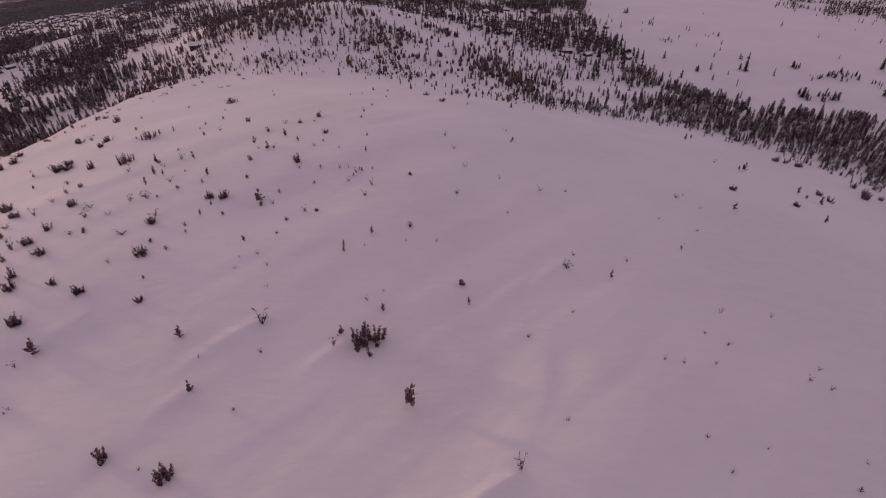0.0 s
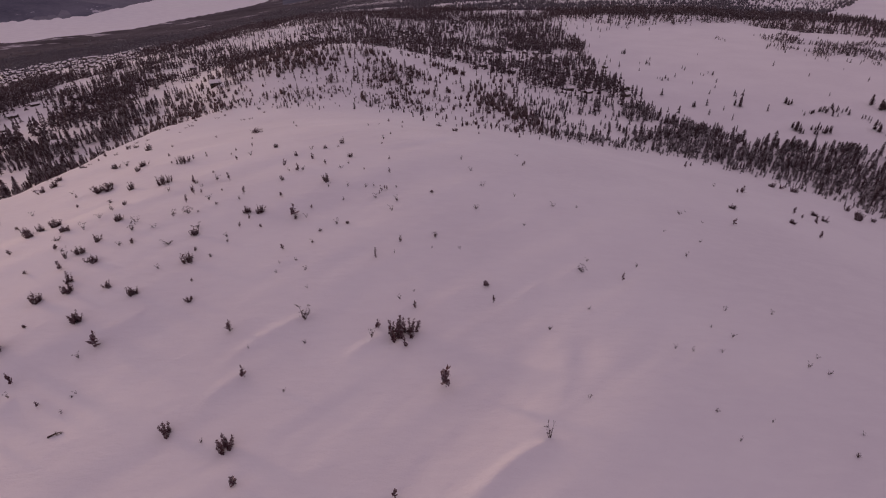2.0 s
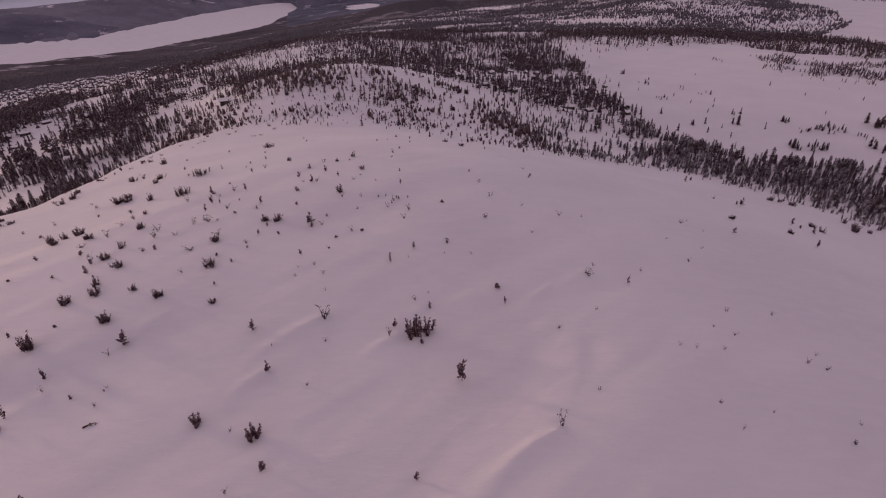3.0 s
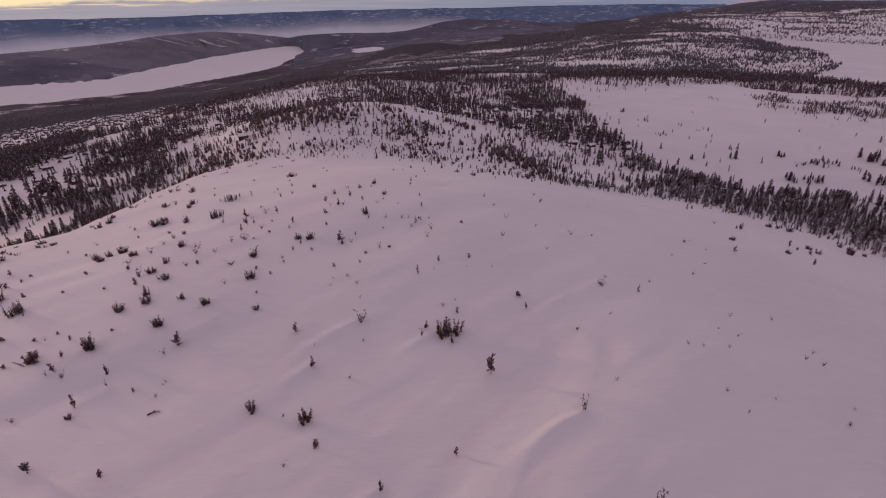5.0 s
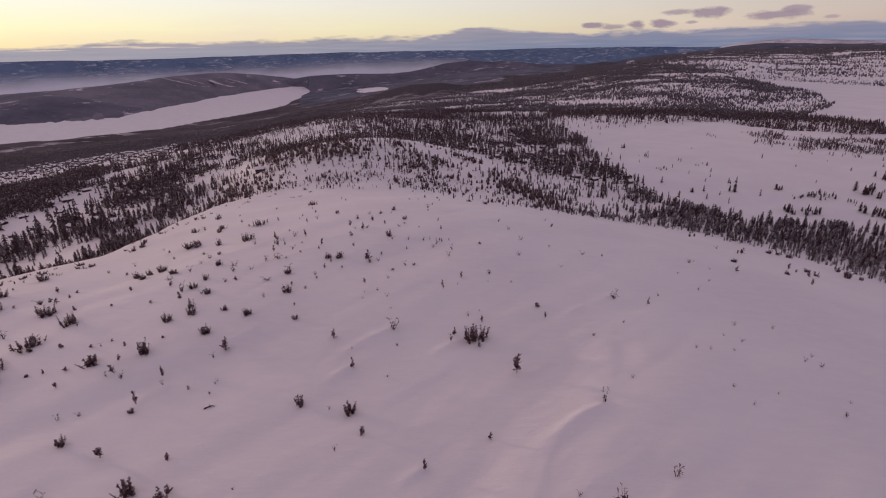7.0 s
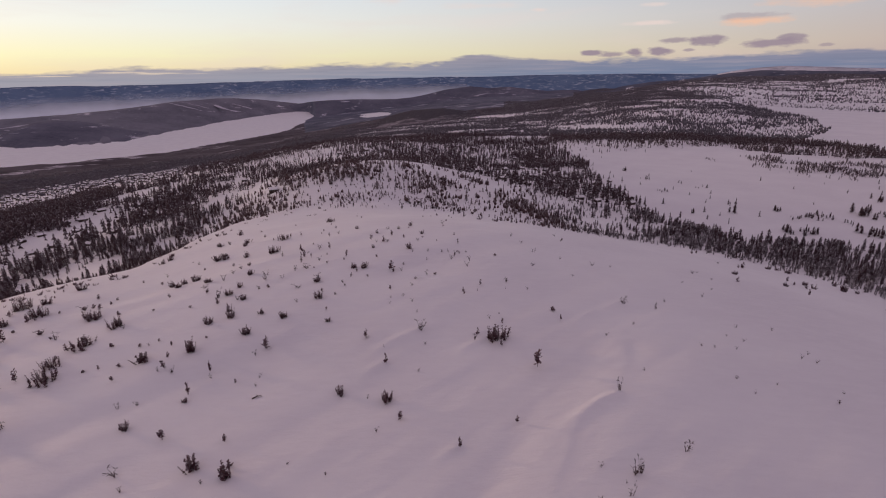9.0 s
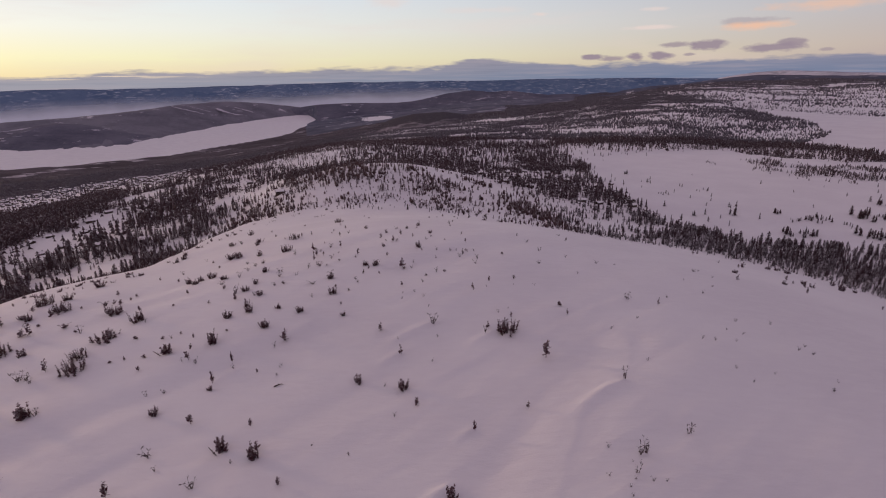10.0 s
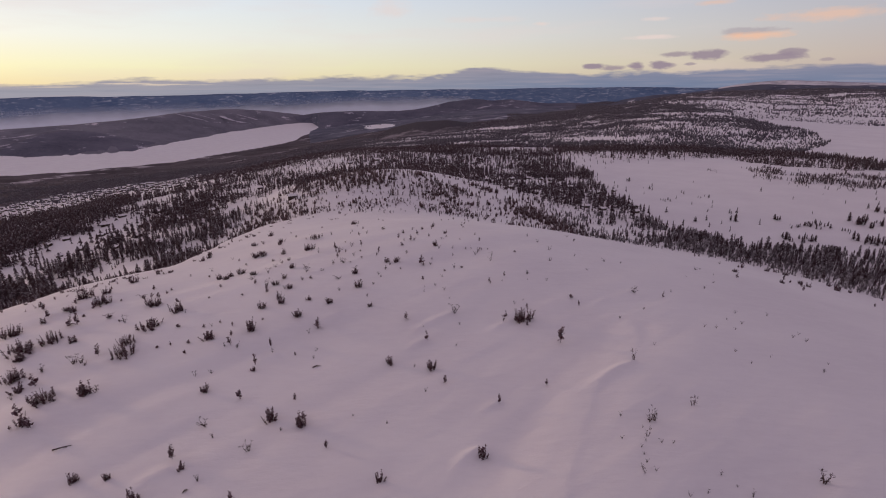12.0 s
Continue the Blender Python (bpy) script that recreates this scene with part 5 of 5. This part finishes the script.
def make_cabin(long, deep, wall_h, pitch, timber, label, plain=False):
    """A log cabin with a snow-laden gable roof, along x."""
    cabin = tagged(new("cabin"), label, "cabin")
    a, b = long / 2, deep / 2
    ridge = wall_h + b * math.tan(pitch)
    bm = bmesh.new()
    v = [bm.verts.new(p) for p in ((-a, -b, -1.2), (a, -b, -1.2), (a, b, -1.2), (-a, b, -1.2), (-a, -b, wall_h), (a, -b, wall_h), (a, b, wall_h), (-a, b, wall_h), (-a, 0, ridge), (a, 0, ridge))]
    for f in ((0, 1, 5, 4), (1, 2, 6, 9, 5), (2, 3, 7, 6), (3, 0, 4, 8, 7), (4, 5, 9, 8), (6, 7, 8, 9)):
        bm.faces.new([v[i] for i in f])
    wall = part("wall", bm, timber, cabin)
    o, e, t = 0.4, 0.4, 0.45
    drop = e * math.tan(pitch)
    for name, z0, z1, mat, grow in (("roof", 0.03, 0.16, timber, 0.0), ("roof_snow", 0.165, 0.165 + t, SNOW, -0.06)):
        bm = bmesh.new()
        p = [(-b - e - grow * 0, wall_h - drop), (0, ridge), (b + e, wall_h - drop)]
        rows = []
        for x in (-a - o - grow, a + o + grow):
            rows.append([bm.verts.new((x, y, z + z0)) for y, z in p] + [bm.verts.new((x, y * (0.97 if z1 > 0.3 else 1), z + z1)) for y, z in reversed(p)])
        bm.faces.new(rows[0])
        bm.faces.new(list(reversed(rows[1])))
        for k in range(6):
            bm.faces.new((rows[0][k], rows[1][k], rows[1][(k + 1) % 6], rows[0][(k + 1) % 6]))
        if mat is SNOW:
            bmesh.ops.bevel(bm, geom=bm.edges[:], offset=0.12, segments=2, affect="EDGES")
        bmesh.ops.recalc_face_normals(bm, faces=bm.faces[:])
        part(name, bm, mat, cabin, "thick layer of snow" if mat is SNOW else "")
    if plain:
        return cabin
    bm = bmesh.new()
    box(bm, a * 0.35, a * 0.35 + 0.7, 0.2, 0.9, wall_h, ridge + 1.0)
    chimney = part("chimney", bm, STONE, cabin, "square stone chimney")
    bm = bmesh.new()
    bmesh.ops.bevel(bm, geom=[g for g in box(bm, a * 0.35 - 0.08, a * 0.35 + 0.78, 0.12, 0.98, ridge + 1.0, ridge + 1.25)], offset=0.0, affect="VERTICES")
    part("chimney_snow", bm, SNOW, chimney)
    bm = bmesh.new()
    box(bm, -0.5, 0.45, -b - 0.05, -b + 0.05, 0.0, 2.0)
    part("door", bm, PALE_TIMBER, cabin, "plank door")
    for wx, wy in ((-a * 0.6, -1), (a * 0.5, -1), (a * 0.5, 1), (-a * 0.5, 1)):
        bm = bmesh.new()
        for x0, x1, z0, z1 in ((-0.65, 0.65, 0.85, 0.95), (-0.65, 0.65, 1.95, 2.05), (-0.65, -0.55, 0.95, 1.95), (0.55, 0.65, 0.95, 1.95), (-0.04, 0.04, 0.95, 1.95)):
            box(bm, wx + x0, wx + x1, wy * (b + 0.04) - 0.05, wy * (b + 0.04) + 0.05, z0, z1)
        win = part("window", bm, PALE_TIMBER, cabin)
        bm = bmesh.new()
        box(bm, wx - 0.55, wx + 0.55, wy * (b + 0.02) - 0.015, wy * (b + 0.02) + 0.015, 0.95, 1.95)
        part("pane", bm, GLASS, win)
    return cabin


def set_cabins():
    rnd = random.Random(12)
    kinds = [make_cabin(5.6, 4.2, 2.05, radians(24), TIMBER, "dark log cabin with snow-covered gable roof among spruces"),
             make_cabin(6.8, 4.4, 2.1, radians(22), TIMBER, "long dark log cabin with snow-covered gable roof among spruces"),
             make_cabin(4.6, 3.8, 2.0, radians(27), PALE_TIMBER, "small weathered timber cabin with snow-covered roof")]
    spots = list(CABINS_1 + CABINS_2)
    for p, q in CABINS_3:
        if all(math.hypot(p - u, q - v) > 9 for u, v in spots):
            spots.append((p, q))
    near = len(spots)
    # the cottage village on the western slope
    for k in range(800):
        a, f = -21 - 24 * rnd.random() ** 0.8, rnd.random()
        r = np.interp(a, VILLAGE_BEARINGS, VILLAGE_NEAR) * (1.04 - f) + np.interp(a, VILLAGE_BEARINGS, VILLAGE_FAR) * 0.98 * f
        x, y = r * math.sin(radians(a)), r * math.cos(radians(a))
        if all(math.hypot(x - p, y - q) > 8.8 for p, q in spots):
            spots.append((x, y))
    small = [make_cabin(5.2, 4.0, 2.0, radians(25), TIMBER, "dark timber cottage with snowy roof in a village of cottages", True),
             make_cabin(4.2, 3.4, 2.0, radians(28), TIMBER, "small dark timber cottage with snowy roof in a village", True),
             make_cabin(6.4, 4.2, 2.1, radians(22), PALE_TIMBER, "long weathered cottage with snowy roof in a village", True)]
    spare = kinds + small
    rest = []
    order = spots[:near] + sorted(spots[near:], key=lambda p: math.hypot(*p))
    for n, (x, y) in enumerate(order):
        pool = kinds if n < near else small
        ob = pool[n % 3] if n < 6 or near <= n < near + 6 else rnd.choice(pool)
        size = rnd.uniform(0.72, 0.98) if n < near else rnd.uniform(0.68, 0.92)
        m = pose(x, y, height_at(x, y) + (-0.25 if n < near else 0.2), 0, 0, rnd.gauss(20, 35 if n < near else 60)) @ Matrix.Scale(size, 4)
        if n >= 295:
            rest.append((ob, m))
            continue
        twin = ob
        if ob in spare:
            spare.remove(ob)
            ob.matrix_basis = m
        else:
            twin = copy_thing(ob, m)
        tagged(twin, group="cabins in the woods" if n < near else "cottages of the village")
    join_cottages(rest)


def join_cottages(rest):
    """The farthest cottages of the village as one mesh."""
    verts, faces, index, mats = [], [], [], []
    for ob, m in rest:
        for child in ob.children:
            mat = child.data.materials[0]
            if mat not in mats:
                mats.append(mat)
            start = len(verts)
            verts += [m @ v.co for v in child.data.vertices]
            for p in child.data.polygons:
                faces.append([start + k for k in p.vertices])
                index.append(mats.index(mat))
    ob = link_mesh("far_cottages", verts, faces, mats[0])
    for mat in mats[1:]:
        ob.data.materials.append(mat)
    ob.data.polygons.foreach_set("material_index", index)
    tagged(ob, "far rows of dark cottages with snowy roofs", "village", kind="stuff")


set_cabins()
